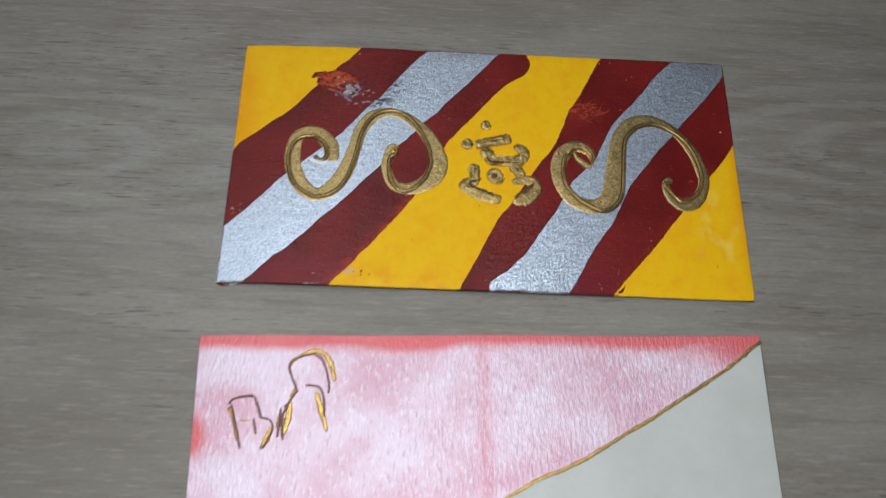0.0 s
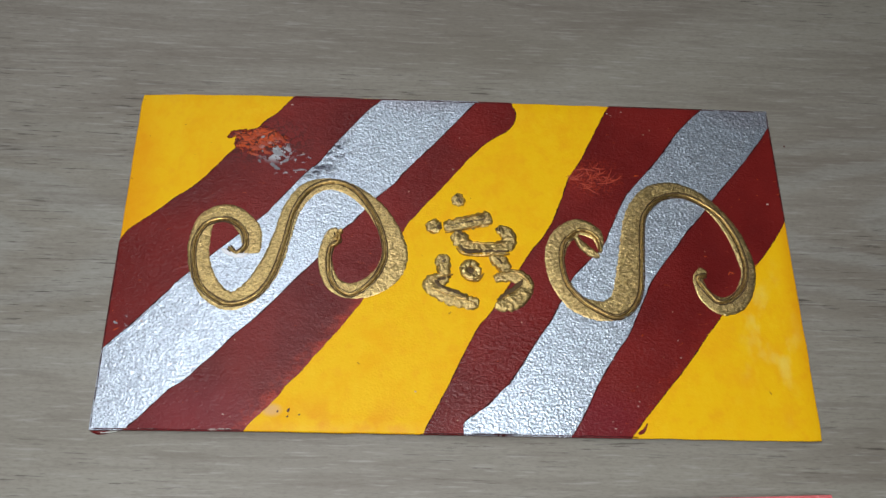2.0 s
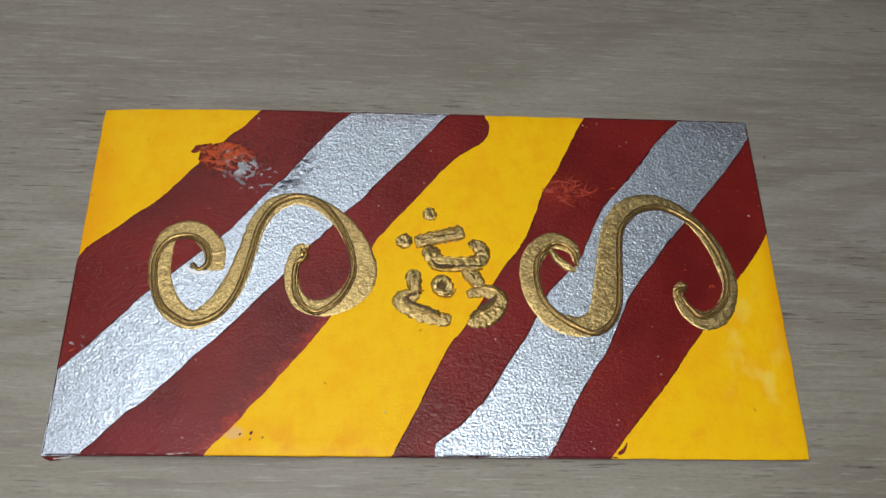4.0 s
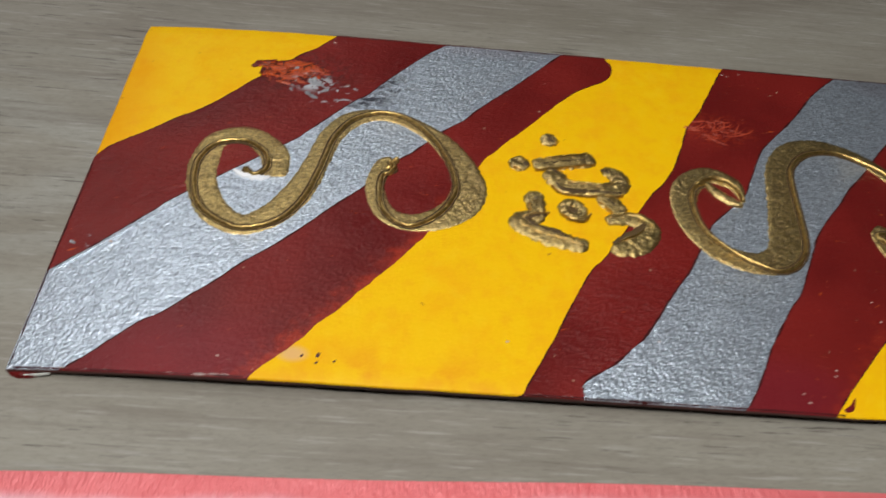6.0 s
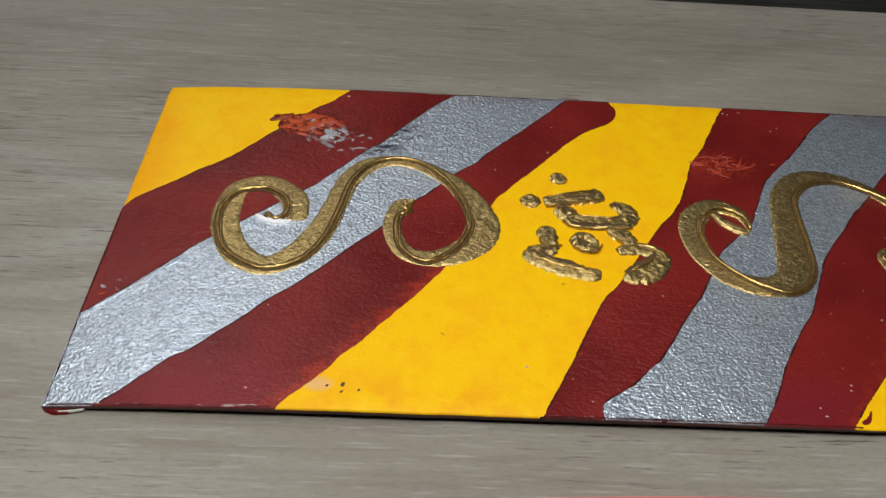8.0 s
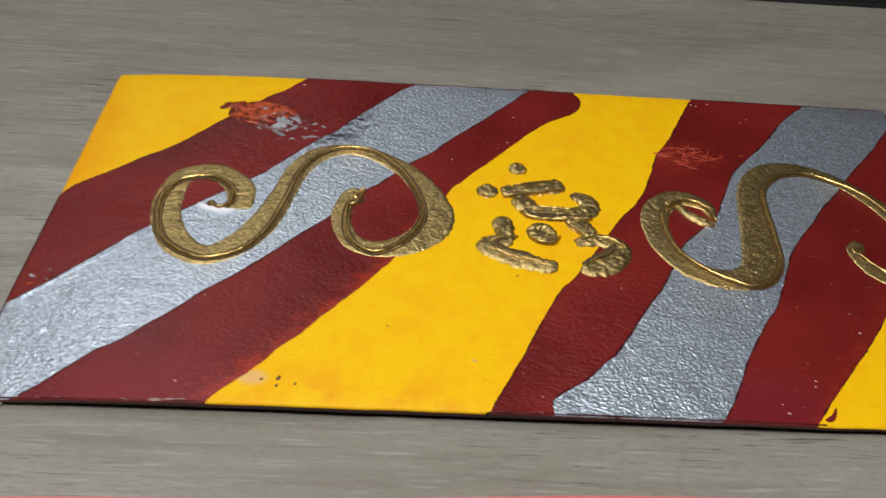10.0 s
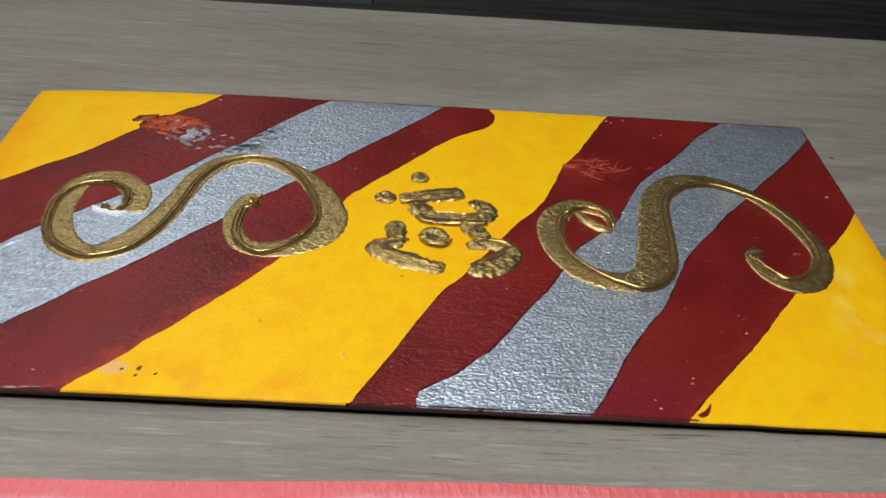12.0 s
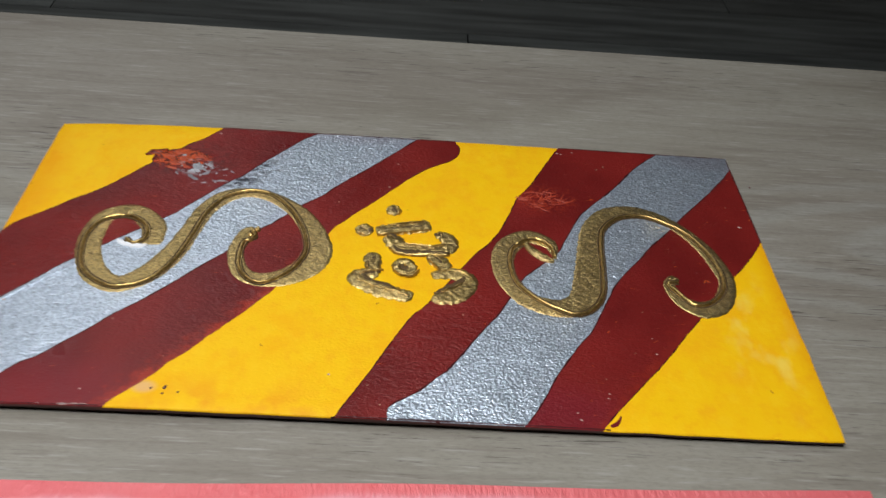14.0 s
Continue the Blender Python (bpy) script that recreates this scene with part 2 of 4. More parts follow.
def laminate():
    n = Nodes("oak_laminate")

    def figure(x, y, sx, sy, freq, shift):
        """Cathedral figure: nested long ovals about a point."""
        oval = n.tree.nodes.new("ShaderNodeVectorMath")
        oval.operation = "LENGTH"
        n.put(oval.inputs[0], n.scaled(sx, sy, 0, (-x * sx, -y * sy, 0)))
        bend = n.math("MULTIPLY", n.math("SUBTRACT", n.noise(n.scaled(11, 26, 5, (shift, 0, 0)), 1, 4), 0.5), 0.55)
        rings = n.math("SINE", n.math("MULTIPLY", n.math("ADD", oval.outputs["Value"], bend), freq))
        return n.math("MULTIPLY", n.ramp(rings, -0.5, 1.0), n.ramp(oval.outputs["Value"], 1.6, 0.5))

    arcs = n.math("MAXIMUM", figure(-0.185, 0.0, 8.0, 26.0, 22.0, 0.0), figure(0.19, 0.018, 7.5, 27.0, 22.0, 3.0))
    wide = n.noise(n.scaled(7.0, 26, 3, (0.4, 0.7, 0)), 1, 4, 0.55, 0.5)
    streak = n.noise(n.scaled(20, 260, 14), 1, 5, 0.65, 0.8)
    fine = n.noise(n.scaled(420, 1700, 60), 1, 4, 0.7, 0.5)
    c = n.mix(n.ramp(wide, 0.32, 0.68), (0.205, 0.187, 0.151), (0.270, 0.255, 0.213))
    c = n.mix(n.ramp(n.noise(n.scaled(4, 15, 3, (6, 1, 0)), 1, 3), 0.45, 0.70, 0.0, 0.30), c, (0.232, 0.205, 0.178))
    c = n.mix(n.math("MULTIPLY", arcs, 0.50), c, (0.300, 0.298, 0.266))
    c = n.mix(n.ramp(streak, 0.46, 0.68, 0.0, 0.36), c, (0.135, 0.110, 0.090))
    c = n.mix(n.ramp(fine, 0.44, 0.66, 0.0, 0.30), c, (0.125, 0.107, 0.084))
    pore = n.noise(n.scaled(75, 1500, 55), 1, 3, 0.6)
    zone = n.ramp(n.noise(n.scaled(9, 30, 9, (2, 5, 0)), 1, 3), 0.44, 0.60)
    c = n.mix(n.math("MULTIPLY", n.math("MULTIPLY", n.ramp(pore, 0.60, 0.68), zone), 0.85), c, (0.050, 0.040, 0.034))
    pale = n.math("MULTIPLY", n.ramp(n.noise(n.scaled(90, 1300, 45, (1, 3, 0)), 1, 4), 0.54, 0.74), 0.36)
    c = n.mix(pale, c, (0.43, 0.42, 0.39))
    n.bump(pore, 0.15, 0.0003)
    n.bump(streak, 0.12, 0.0004)
    return n.set(colour=c, rough=n.ramp(streak, 0.3, 0.7, 0.42, 0.54), spec=0.36)


def plank_wood():
    n = Nodes("dark_plank_wood")
    r = n.random()
    streak = n.noise(n.scaled(2.2, 38, 5), 1, 5, 0.65, 0.4)
    c = n.mix(n.ramp(streak, 0.3, 0.7), (0.09, 0.098, 0.095), (0.31, 0.335, 0.32))
    c = n.mix(n.math("MULTIPLY", r, 0.6), c, (0.085, 0.080, 0.070))
    n.bump(streak, 0.2, 0.001)
    return n.set(colour=c, rough=0.55)


def plaster(name, tone):
    n = Nodes(name)
    c = n.mix(n.ramp(n.noise(n.scaled(1.6, 1.6, 1.6), 1, 5), 0.3, 0.7), tone, tuple(v * 0.9 for v in tone))
    n.bump(n.noise(n.scaled(120, 120, 120), 1, 3), 0.15, 0.002)
    return n.set(colour=c, rough=0.85)


MAROON_WORN, MAROON_RUBBED = maroon_paint("maroon_worn_paint", 0.75), maroon_paint("maroon_rubbed_paint", 0.3)
YELLOW, MAROON, SILVER = yellow_paint(), maroon_paint(), silver_paint()
GOLD = gold_paint("gold_paint", (0.63, 0.46, 0.185), 0.28, 0.9)
CORD = gold_paint("gold_cord_paint", (0.66, 0.45, 0.15), 0.30, 0.3)
PINK = pearl_pink()
RED = plain_paint("coral_red_paint", (0.60, 0.10, 0.10), (0.66, 0.16, 0.16), 0.42)
WHITE = plain_paint("ivory_paint", (0.50, 0.52, 0.47), (0.56, 0.575, 0.53), 0.5)
BOARD_EDGE = plain_paint("dark_board_edge", (0.055, 0.018, 0.016), (0.10, 0.035, 0.03), 0.6)
CORD_PINK = plain_paint("pink_cord_paint", (0.15, 0.075, 0.06), (0.28, 0.14, 0.11), 0.42)
CHIP = plain_paint("chipped_ground", (0.30, 0.22, 0.20), (0.42, 0.35, 0.32), 0.7)
GREY_FLAKE = plain_paint("dull_grey_flake", (0.15, 0.155, 0.17), (0.32, 0.33, 0.35), 0.45, 900.0)
# near-white tone that carries the smear's glossy highlight in its colour
PALE_GLINT = plain_paint("pale_glint_paint", (0.74, 0.76, 0.80), (0.80, 0.81, 0.83), 0.30)
ORANGE = plain_paint("orange_underpaint", (0.50, 0.085, 0.018), (0.34, 0.045, 0.014), 0.5, 900.0)
ORANGE_RED = plain_paint("orange_red_scratch", (0.42, 0.055, 0.020), (0.30, 0.030, 0.014), 0.5, 900.0)
CHIP_PALE = plain_paint("pale_fleck", (0.50, 0.34, 0.29), (0.62, 0.48, 0.42), 0.6)
MAROON_DARK = plain_paint("dark_maroon_outline", (0.030, 0.005, 0.006), (0.052, 0.009, 0.009), 0.5, 900.0, 0.15)
GOLD_DARK = gold_paint("dull_gold_paint", (0.58, 0.42, 0.16), 0.28, 0.9)
# dark paint that puts the shade of ridges and hollows into colour
GROOVE_SHADE = plain_paint("groove_shade_paint", (0.060, 0.037, 0.015), (0.095, 0.058, 0.024), 0.5, 400.0, 0.15)
OLD_GOLD = gold_paint("old_gold_paint", (0.58, 0.38, 0.11), 0.42)
LAMINATE, PLANK = laminate(), plank_wood()
WALL, CEILING = plaster("wall_plaster", (0.45, 0.44, 0.42)), plaster("ceiling_plaster", (0.62, 0.61, 0.59))
JOINT = plain_paint("floor_joint", (0.012, 0.011, 0.010), (0.02, 0.018, 0.016), 0.9)

# ---------------------------------------------------------------- helpers for shapes
MM = 0.001


def part(name, bm, material, parent, label=""):
    me = bpy.data.meshes.new(name)
    bm.normal_update()
    bm.to_mesh(me)
    bm.free()
    for m in material if isinstance(material, (list, tuple)) else (material,):
        me.materials.append(m)
    ob = new(name, me)
    ob.parent = parent
    if label:
        tagged(ob, label)
    return ob


def empty(name, m):
    ob = new(name)
    ob.matrix_world = m
    return ob


def box(bm, x0, y0, z0, x1, y1, z1, bevel=0.0):
    made = bmesh.ops.create_cube(bm, size=1.0)["verts"]
    for v in made:
        v.co = (x0 + (v.co.x + 0.5) * (x1 - x0), y0 + (v.co.y + 0.5) * (y1 - y0), z0 + (v.co.z + 0.5) * (z1 - z0))
    if bevel:
        edges = list({e for v in made for e in v.link_edges})
        bmesh.ops.bevel(bm, geom=edges, offset=bevel, segments=2, affect="EDGES", profile=0.5)


def spline(points, steps):
    """Catmull-Rom through tuples of any length."""
    p = [np.array(q, float) for q in points]
    p = [2 * p[0] - p[1]] + p + [2 * p[-1] - p[-2]]
    out = []
    for i in range(1, len(p) - 2):
        for k in range(steps):
            t = k / steps
            out.append(0.5 * (2 * p[i] + (p[i + 1] - p[i - 1]) * t + (2 * p[i - 1] - 5 * p[i] + 4 * p[i + 1] - p[i + 2]) * t * t
                              + (3 * p[i] - p[i - 1] - 3 * p[i + 1] + p[i + 2]) * t ** 3))
    return out + [p[-2]]


def resample(line, count):
    line = [np.array(q, float) for q in line]
    run = [0.0]
    for a, b in zip(line, line[1:]):
        run.append(run[-1] + float(np.linalg.norm(b - a)))
    at = np.linspace(0, run[-1], count)
    cols = [np.interp(at, run, [q[k] for q in line]) for k in range(len(line[0]))]
    return np.stack(cols, 1)


class Panel:
    """A thin painted board, slightly bowed, in millimetres about its middle; z = 0 is the support."""

    def __init__(self, corners, thick, low, high, seed, curl=0.0, gap=9.0):
        self.bl, self.br, self.tr, self.tl = [np.array(c, float) for c in corners]
        self.thick, self.low, self.high, self.seed, self.curl, self.gap = thick, low, high, seed, curl, gap

    def top(self, x, y):
        """The height of the painted face: highest left of the middle, bent down towards both ends."""
        far = max(0.0, (y + 58) / 116.0)
        rise = self.curl * far ** 2 + (0.5 * far * math.cos((x - 10) * math.tau / 105) if self.curl else 0.0)
        if x < -40:
            return rise + self.high - (self.high - self.low) * min((-40 - x) / 70.0, 1.02) ** 3
        return rise + self.high - 0.55 * (self.high - self.low) * (min(x + 40, 152) / 150.0) ** 1.5

    def inside(self, x, y, out=0.0):
        v = min(max((y - self.bl[1]) / (self.tl[1] - self.bl[1]), 0), 1)
        u = min(max((x + 110) / 220.0, 0), 1)
        x0, x1 = self.bl[0] + (self.tl[0] - self.bl[0]) * v - out, self.br[0] + (self.tr[0] - self.br[0]) * v + out
        y0, y1 = self.bl[1] + (self.br[1] - self.bl[1]) * u - out, self.tl[1] + (self.tr[1] - self.tl[1]) * u + out
        return min(max(x, x0), x1), min(max(y, y0), y1)

    def slab(self, nx=56, ny=30, r=0.45):
        """The bare board, with rounded rims and worn, uneven edges."""
        bm = bmesh.new()
        grid = []
        for j in range(ny + 1):
            row = []
            for i in range(nx + 1):
                u, v = i / nx, j / ny
                p = (self.bl * (1 - u) + self.br * u) * (1 - v) + (self.tl * (1 - u) + self.tr * u) * v
                n = noise.noise((p[0] * 0.12, p[1] * 0.12, self.seed)) * 0.25
                if i in (0, nx):
                    p[0] += n
                if j in (0, ny):
                    p[1] += n
                if i in (0, nx) and j in (0, ny):
                    p *= 0.998
                row.append(bm.verts.new((p[0] * MM, p[1] * MM, self.top(*p) * MM)))
            grid.append(row)
        for a, b in zip(grid, grid[1:]):
            for k in range(nx):
                bm.faces.new((a[k], a[k + 1], b[k + 1], b[k]))
        ring = grid[0] + [r_[-1] for r_ in grid[1:-1]] + grid[-1][::-1] + [r_[0] for r_ in grid[-2:0:-1]]
        last = ring
        for out, share, mat in ((0.28, 0.06, 0), (0.45, 0.25, 0), (0.44, 0.60, 1), (0.36, 0.85, 1), (0.1, 1.0, 1)):
            nxt = []
            for v in ring:
                down = share * max(self.thick, v.co.z / MM - self.gap)
                d = Vector((v.co.x / 0.11, v.co.y / 0.058, 0))
                d = Vector((math.copysign(1, d.x) if abs(d.x) > 0.985 else 0, math.copysign(1, d.y) if abs(d.y) > 0.97 else 0, 0))
                nxt.append(bm.verts.new(v.co + d.normalized() * out * MM - Vector((0, 0, down * MM))))
            for k in range(len(ring)):
                f = bm.faces.new((last[k - 1], nxt[k - 1], nxt[k], last[k]))
                f.material_index = mat
            last = nxt
        f = bm.faces.new(last[::-1])
        f.material_index = 1
        for f in bm.faces:
            f.smooth = len(f.verts) == 4
        return bm

    def band(self, left, right, lift=0.07, across=14, along=150, wobble=0.26):
        """A coat of paint between two edges drawn from the near end to the far end; it wraps down over the rim."""
        bm = bmesh.new()
        lines = []
        for pts in (left, right):
            q = resample(pts, along + 1)
            for p in q:
                w = noise.noise((p[0] * 0.35, p[1] * 0.35, self.seed + 5)) + 0.6 * noise.noise((p[0] * 1.3, p[1] * 1.3, self.seed + 3))
                p[0] += w * wobble
            lines.append(q)
        grid = []
        layer = bm.loops.layers.uv.new("across_along")
        place = {}
        for a, b in zip(*lines):
            row = []
            for k in range(across + 1):
                p = a + (b - a) * k / across
                x, y = self.inside(p[0], p[1], 0.42)
                row.append(bm.verts.new((x * MM, y * MM, (self.top(x, y) + lift) * MM)))
                place[row[-1]] = (k / across, len(grid) / along)
            grid.append(row)
        for a, b in zip(grid, grid[1:]):
            for k in range(across):
                f = bm.faces.new((a[k], a[k + 1], b[k + 1], b[k]))
                for corner in f.loops:
                    corner[layer].uv = place[corner.vert]
        ring = grid[0] + [r[-1] for r in grid[1:-1]] + grid[-1][::-1] + [r[0] for r in grid[-2:0:-1]]
        last = ring
        for out, down in ((0.10, 0.10), (0.14, 0.75)):
            nxt = []
            for v in ring:
                x, y = v.co.x / MM, v.co.y / MM
                inx, iny = self.inside(x, y, 0.41)
                rim = abs(inx - x) + abs(iny - y) > 1e-4
                d = Vector((x - inx, y - iny, 0)).normalized() if rim else Vector((0, 0, 0))
                nxt.append(bm.verts.new(v.co + d * out * MM - Vector((0, 0, down * MM))))
            for k in range(len(ring)):
                f = bm.faces.new((last[k - 1], nxt[k - 1], nxt[k], last[k]))
                f.material_index = 1 if down > 0.2 else 0
            last = nxt
        for f in bm.faces:
            f.smooth = True
        for k in range(len(ring)):
            e = bm.edges.get((ring[k - 1], ring[k]))
            if e:
                e.smooth = False
        return bm

    def stroke(self, points, height=0.4, base=0.12, steps=8, rough=0.12, flat=4.0, crag=0.0, m=9):
        """A raised stroke of paint or cord along (x, y, half width), domed, with ragged sides and blunt ends."""
        bm = bmesh.new()
        line = spline(points, steps)
        rows = []
        for i, q in enumerate(line):
            a, b = line[max(i - 1, 0)], line[min(i + 1, len(line) - 1)]
            d = Vector((b[0] - a[0], b[1] - a[1], 0)).normalized()
            side = Vector((-d.y, d.x, 0))
            end = min(i, len(line) - 1 - i)
            cap = (0.70, 0.88, 0.97)[end] if end < 3 else 1.0
            row = []
            for k in range(m):
                s = 2 * k / (m - 1) - 1
                hw = q[2] * cap * (1 + rough * (noise.noise((q[0] * 0.9, q[1] * 0.9, 5.0 * (s > 0) + self.seed)) + 0.6 * noise.noise((q[0] * 2.7, q[1] * 2.7, 5.0 * (s > 0) + self.seed)) + 0.16 * noise.noise((q[0] * 7.0, q[1] * 7.0, 5.0 * (s > 0) + self.seed))))
                p = Vector((q[0], q[1], 0)) + side * hw * s
                lump = 1 + 0.35 * noise.noise((p.x * 0.8, p.y * 0.8, self.seed + 11))
                z = self.top(p.x, p.y) + base + height * cap * lump * (1 - abs(s) ** flat) - (0.25 if abs(s) == 1 else 0)
                if crag:
                    lumps = noise.noise((p.x * 0.75, p.y * 0.75, self.seed + 21)) + 0.8 * noise.noise((p.x * 1.9, p.y * 1.9, self.seed + 31))
                    z += crag * lumps * cap * (1 - s * s)
                row.append(bm.verts.new((p.x * MM, p.y * MM, z * MM)))
            rows.append(row)
        for a, b in zip(rows, rows[1:]):
            for k in range(m - 1):
                bm.faces.new((a[k + 1], a[k], b[k], b[k + 1]))
        for r, flip in ((rows[0], 1), (rows[-1], -1)):
            bm.faces.new(r[::flip])
        for f in bm.faces:
            f.smooth = True
        return bm


# ---------------------------------------------------------------- room
def wall(name, x0, y0, x1, y1):
    bm = bmesh.new()
    box(bm, x0, y0, 0, x1, y1, 2.5)
    ob = part(name, bm, WALL, None)
    return tagged(ob, "plain pale plaster wall of the room", "wall", kind="structure")


wall("wall_north", -2.2, 3.2, 2.2, 3.32)
wall("wall_south", -2.2, -2.32, 2.2, -2.2)
wall("wall_west", -2.32, -2.32, -2.2, 3.32)
wall("wall_east", 2.2, -2.32, 2.32, 3.32)
bm = bmesh.new()
box(bm, -2.32, -2.32, 2.5, 2.32, 3.32, 2.6)
tagged(part("ceiling", bm, CEILING, None), "plain white plaster ceiling", "ceiling", kind="structure")
bm = bmesh.new()
box(bm, -2.32, -2.32, -0.1, 2.32, 3.32, -0.006)
floor = tagged(part("floor", bm, JOINT, None), "dark grey-brown wooden plank floor in shade", "floor", kind="structure")


# ---------------------------------------------------------------- table
def table():
    t = empty("table", pose(0, 0, 0, 0, 0, -0.35))
    tagged(t, "grey oak laminate table with straight square edges", "table", "")
    bm = bmesh.new()
    box(bm, -0.72, -0.58, TABLE - 0.026, 0.72, 0.1338, TABLE, 0.0012)
    part("tabletop", bm, LAMINATE, t, "pale grey-brown oak laminate top")
    for x in (-0.68, 0.68):
        for y in (-0.54, 0.094):
            bm = bmesh.new()
            box(bm, x - 0.025, y - 0.025, 0, x + 0.025, y + 0.025, TABLE - 0.026, 0.002)
            part("leg", bm, LAMINATE, t)
    for x, y in ((0.1145, 0.0465),):
        bm = bmesh.new()
        bmesh.ops.create_icosphere(bm, subdivisions=2, radius=0.00035)
        for v in bm.verts:
            v.co = (x + v.co.x * (1.2 + 0.4 * noise.noise(v.co * 3000)), y + v.co.y, TABLE + 0.0001 + v.co.z * 0.5)
        part("speck", bm, BOARD_EDGE, t, "tiny dark mark on the laminate")
    return t


table()

# ---------------------------------------------------------------- striped panel
striped = empty("painted_panel", pose(0, 0, TABLE))
tagged(striped, "hand-painted panel with yellow, maroon and silver diagonal stripes and gold scrolls", "painted panel")
A = Panel(((-110.3, -57.9), (110.0, -58.7), (108.8, 58.2), (-109.9, 57.8)), 1.3, 1.36, 3.15, 1.0, gap=1.3)
part("board", A.slab(), (YELLOW, BOARD_EDGE), striped, "thin bowed board painted yellow")

y1_m1 = [(-111.9, 0.7), (-110.8, 2.4), (-107.9, 6.8), (-102.6, 11.1), (-97.9, 15.0), (-93.4, 19.1), (-91.7, 20.1),
    (-88.1, 23.2), (-84.4, 27.3), (-81.1, 31.5), (-77.9, 35.6), (-76.4, 37.3), (-76.8, 39.8), (-76.1, 42.4), (-74.5, 42.9),
    (-72.2, 44.5), (-69.5, 45.2), (-66.9, 48.3), (-63.4, 51.2), (-60.8, 54.6), (-58.7, 57.2), (-57.1, 59.1)]
m1_s1 = [(-112.3, -35.4), (-111.0, -33.9), (-108.4, -31.1), (-103.2, -26.0), (-99.5, -21.9), (-96.6, -18.7), (-92.1, -13.7),
    (-88.3, -9.4), (-65.8, 11.5), (-62.5, 15.3), (-59.2, 19.6), (-55.9, 23.8), (-53.4, 27.0), (-50.8, 30.0), (-48.2, 32.3),
    (-44.8, 37.3), (-41.3, 42.1), (-38.6, 45.5), (-35.0, 50.2), (-31.4, 54.5), (-29.5, 56.2), (-27.7, 57.8)]
s1_m2 = [(-101.0, -58.8), (-99.5, -57.4), (-96.7, -54.8), (-93.1, -50.9), (-90.0, -47.5), (-88.1, -45.7), (-84.3, -43.1),
    (-79.9, -38.5), (-75.4, -34.1), (-70.9, -28.8), (-65.5, -23.8), (-61.6, -19.7), (-56.9, -14.2), (-53.7, -10.4),
    (-49.7, -6.0), (-46.4, -2.3), (-38.9, 7.8), (-36.2, 10.2), (-34.0, 12.9), (-27.6, 20.5), (-23.0, 24.8), (-19.4, 29.5),
    (-14.8, 34.9), (-10.2, 39.9), (-5.5, 45.5), (-0.7, 51.2), (2.2, 54.7), (4.2, 57.0), (5.8, 58.9)]
m2_y2 = [(-66.5, -60.2), (-65.4, -58.5), (-63.5, -55.9), (-60.5, -52.9), (-56.8, -48.9), (-53.1, -43.8), (-50.0, -40.7),
    (-45.4, -34.6), (-41.4, -29.8), (-37.4, -24.7), (-34.2, -20.1), (-31.0, -15.5), (-18.4, 9.3), (-15.9, 12.8),
    (-11.9, 17.9), (-8.2, 22.1), (-4.5, 26.8), (-0.8, 31.3), (3.0, 36.1), (7.8, 41.2), (12.6, 44.7), (15.6, 46.7),
    (17.9, 49.3), (19.0, 52.6), (18.9, 55.3), (18.0, 56.9), (17.6, 59.0)]
y2_m3 = [(-12.9, -59.7), (-11.9, -58.0), (-9.8, -54.0), (-7.4, -49.4), (-4.4, -43.5), (-1.5, -37.4), (2.0, -30.2), (5.5, -23.9),
    (10.0, -18.3), (22.1, 1.0), (26.1, 6.0), (30.3, 13.1), (33.6, 21.3), (36.8, 29.8), (41.0, 36.3), (45.4, 45.2),
    (48.8, 52.0), (51.7, 57.5), (52.9, 59.7)]
m3_s2 = [(0.1, -60.0), (0.1, -57.5), (0.1, -55.5), (1.8, -53.5), (6.8, -50.1), (11.1, -45.8), (14.5, -42.3), (18.1, -37.0),
    (21.8, -31.1), (24.5, -27.1), (28.3, -21.6), (31.8, -15.0), (36.5, -6.4), (46.0, 3.6), (48.8, 9.2), (51.9, 15.7),
    (54.9, 22.0), (58.5, 26.7), (63.8, 32.8), (69.3, 39.5), (74.9, 47.4), (80.5, 53.7), (85.5, 58.4), (87.3, 60.2)]
s2_m4 = [(32.5, -59.4), (33.6, -57.7), (36.0, -53.9), (38.8, -48.8), (41.8, -42.7), (45.7, -36.5), (49.1, -31.2), (52.6, -26.6),
    (55.8, -20.1), (59.0, -13.5), (61.3, -8.7), (64.5, -3.8), (67.6, 0.2), (70.9, 4.2), (74.5, 9.3), (80.1, 15.6),
    (86.3, 23.4), (91.4, 29.5), (97.2, 36.2), (102.2, 42.5), (105.8, 47.1), (107.8, 50.3), (109.2, 52.4)]
m4_y3 = [(50.9, -59.4), (52.0, -57.8), (54.5, -54.5), (57.4, -51.1), (61.2, -46.7), (64.2, -43.2), (68.1, -38.8), (73.2, -32.5),
    (77.3, -27.0), (81.1, -22.3), (98.1, -0.4), (100.3, 2.1), (105.0, 8.2), (108.7, 13.8), (110.0, 15.9)]


def curve(points):
    return [tuple(q) for q in spline(points, 8)]


part("stripe", A.band(curve(y1_m1), curve(m1_s1)), (MAROON, BOARD_EDGE), striped, "maroon stripe with a worn orange patch")
part("stripe", A.band([(-111, -59)] + curve(m1_s1), curve(s1_m2), lift=0.05), (SILVER, BOARD_EDGE), striped, "rough silver stripe")
part("stripe", A.band(curve(s1_m2), curve(m2_y2)), (MAROON_WORN, BOARD_EDGE), striped, "maroon stripe with an orange worn edge")
part("stripe", A.band(curve(y2_m3), curve(m3_s2)), (MAROON, BOARD_EDGE), striped, "maroon stripe with a worn orange patch")
part("stripe", A.band(curve(m3_s2), curve(s2_m4) + [(110, 59)], lift=0.05), (SILVER, BOARD_EDGE), striped, "rough silver stripe")
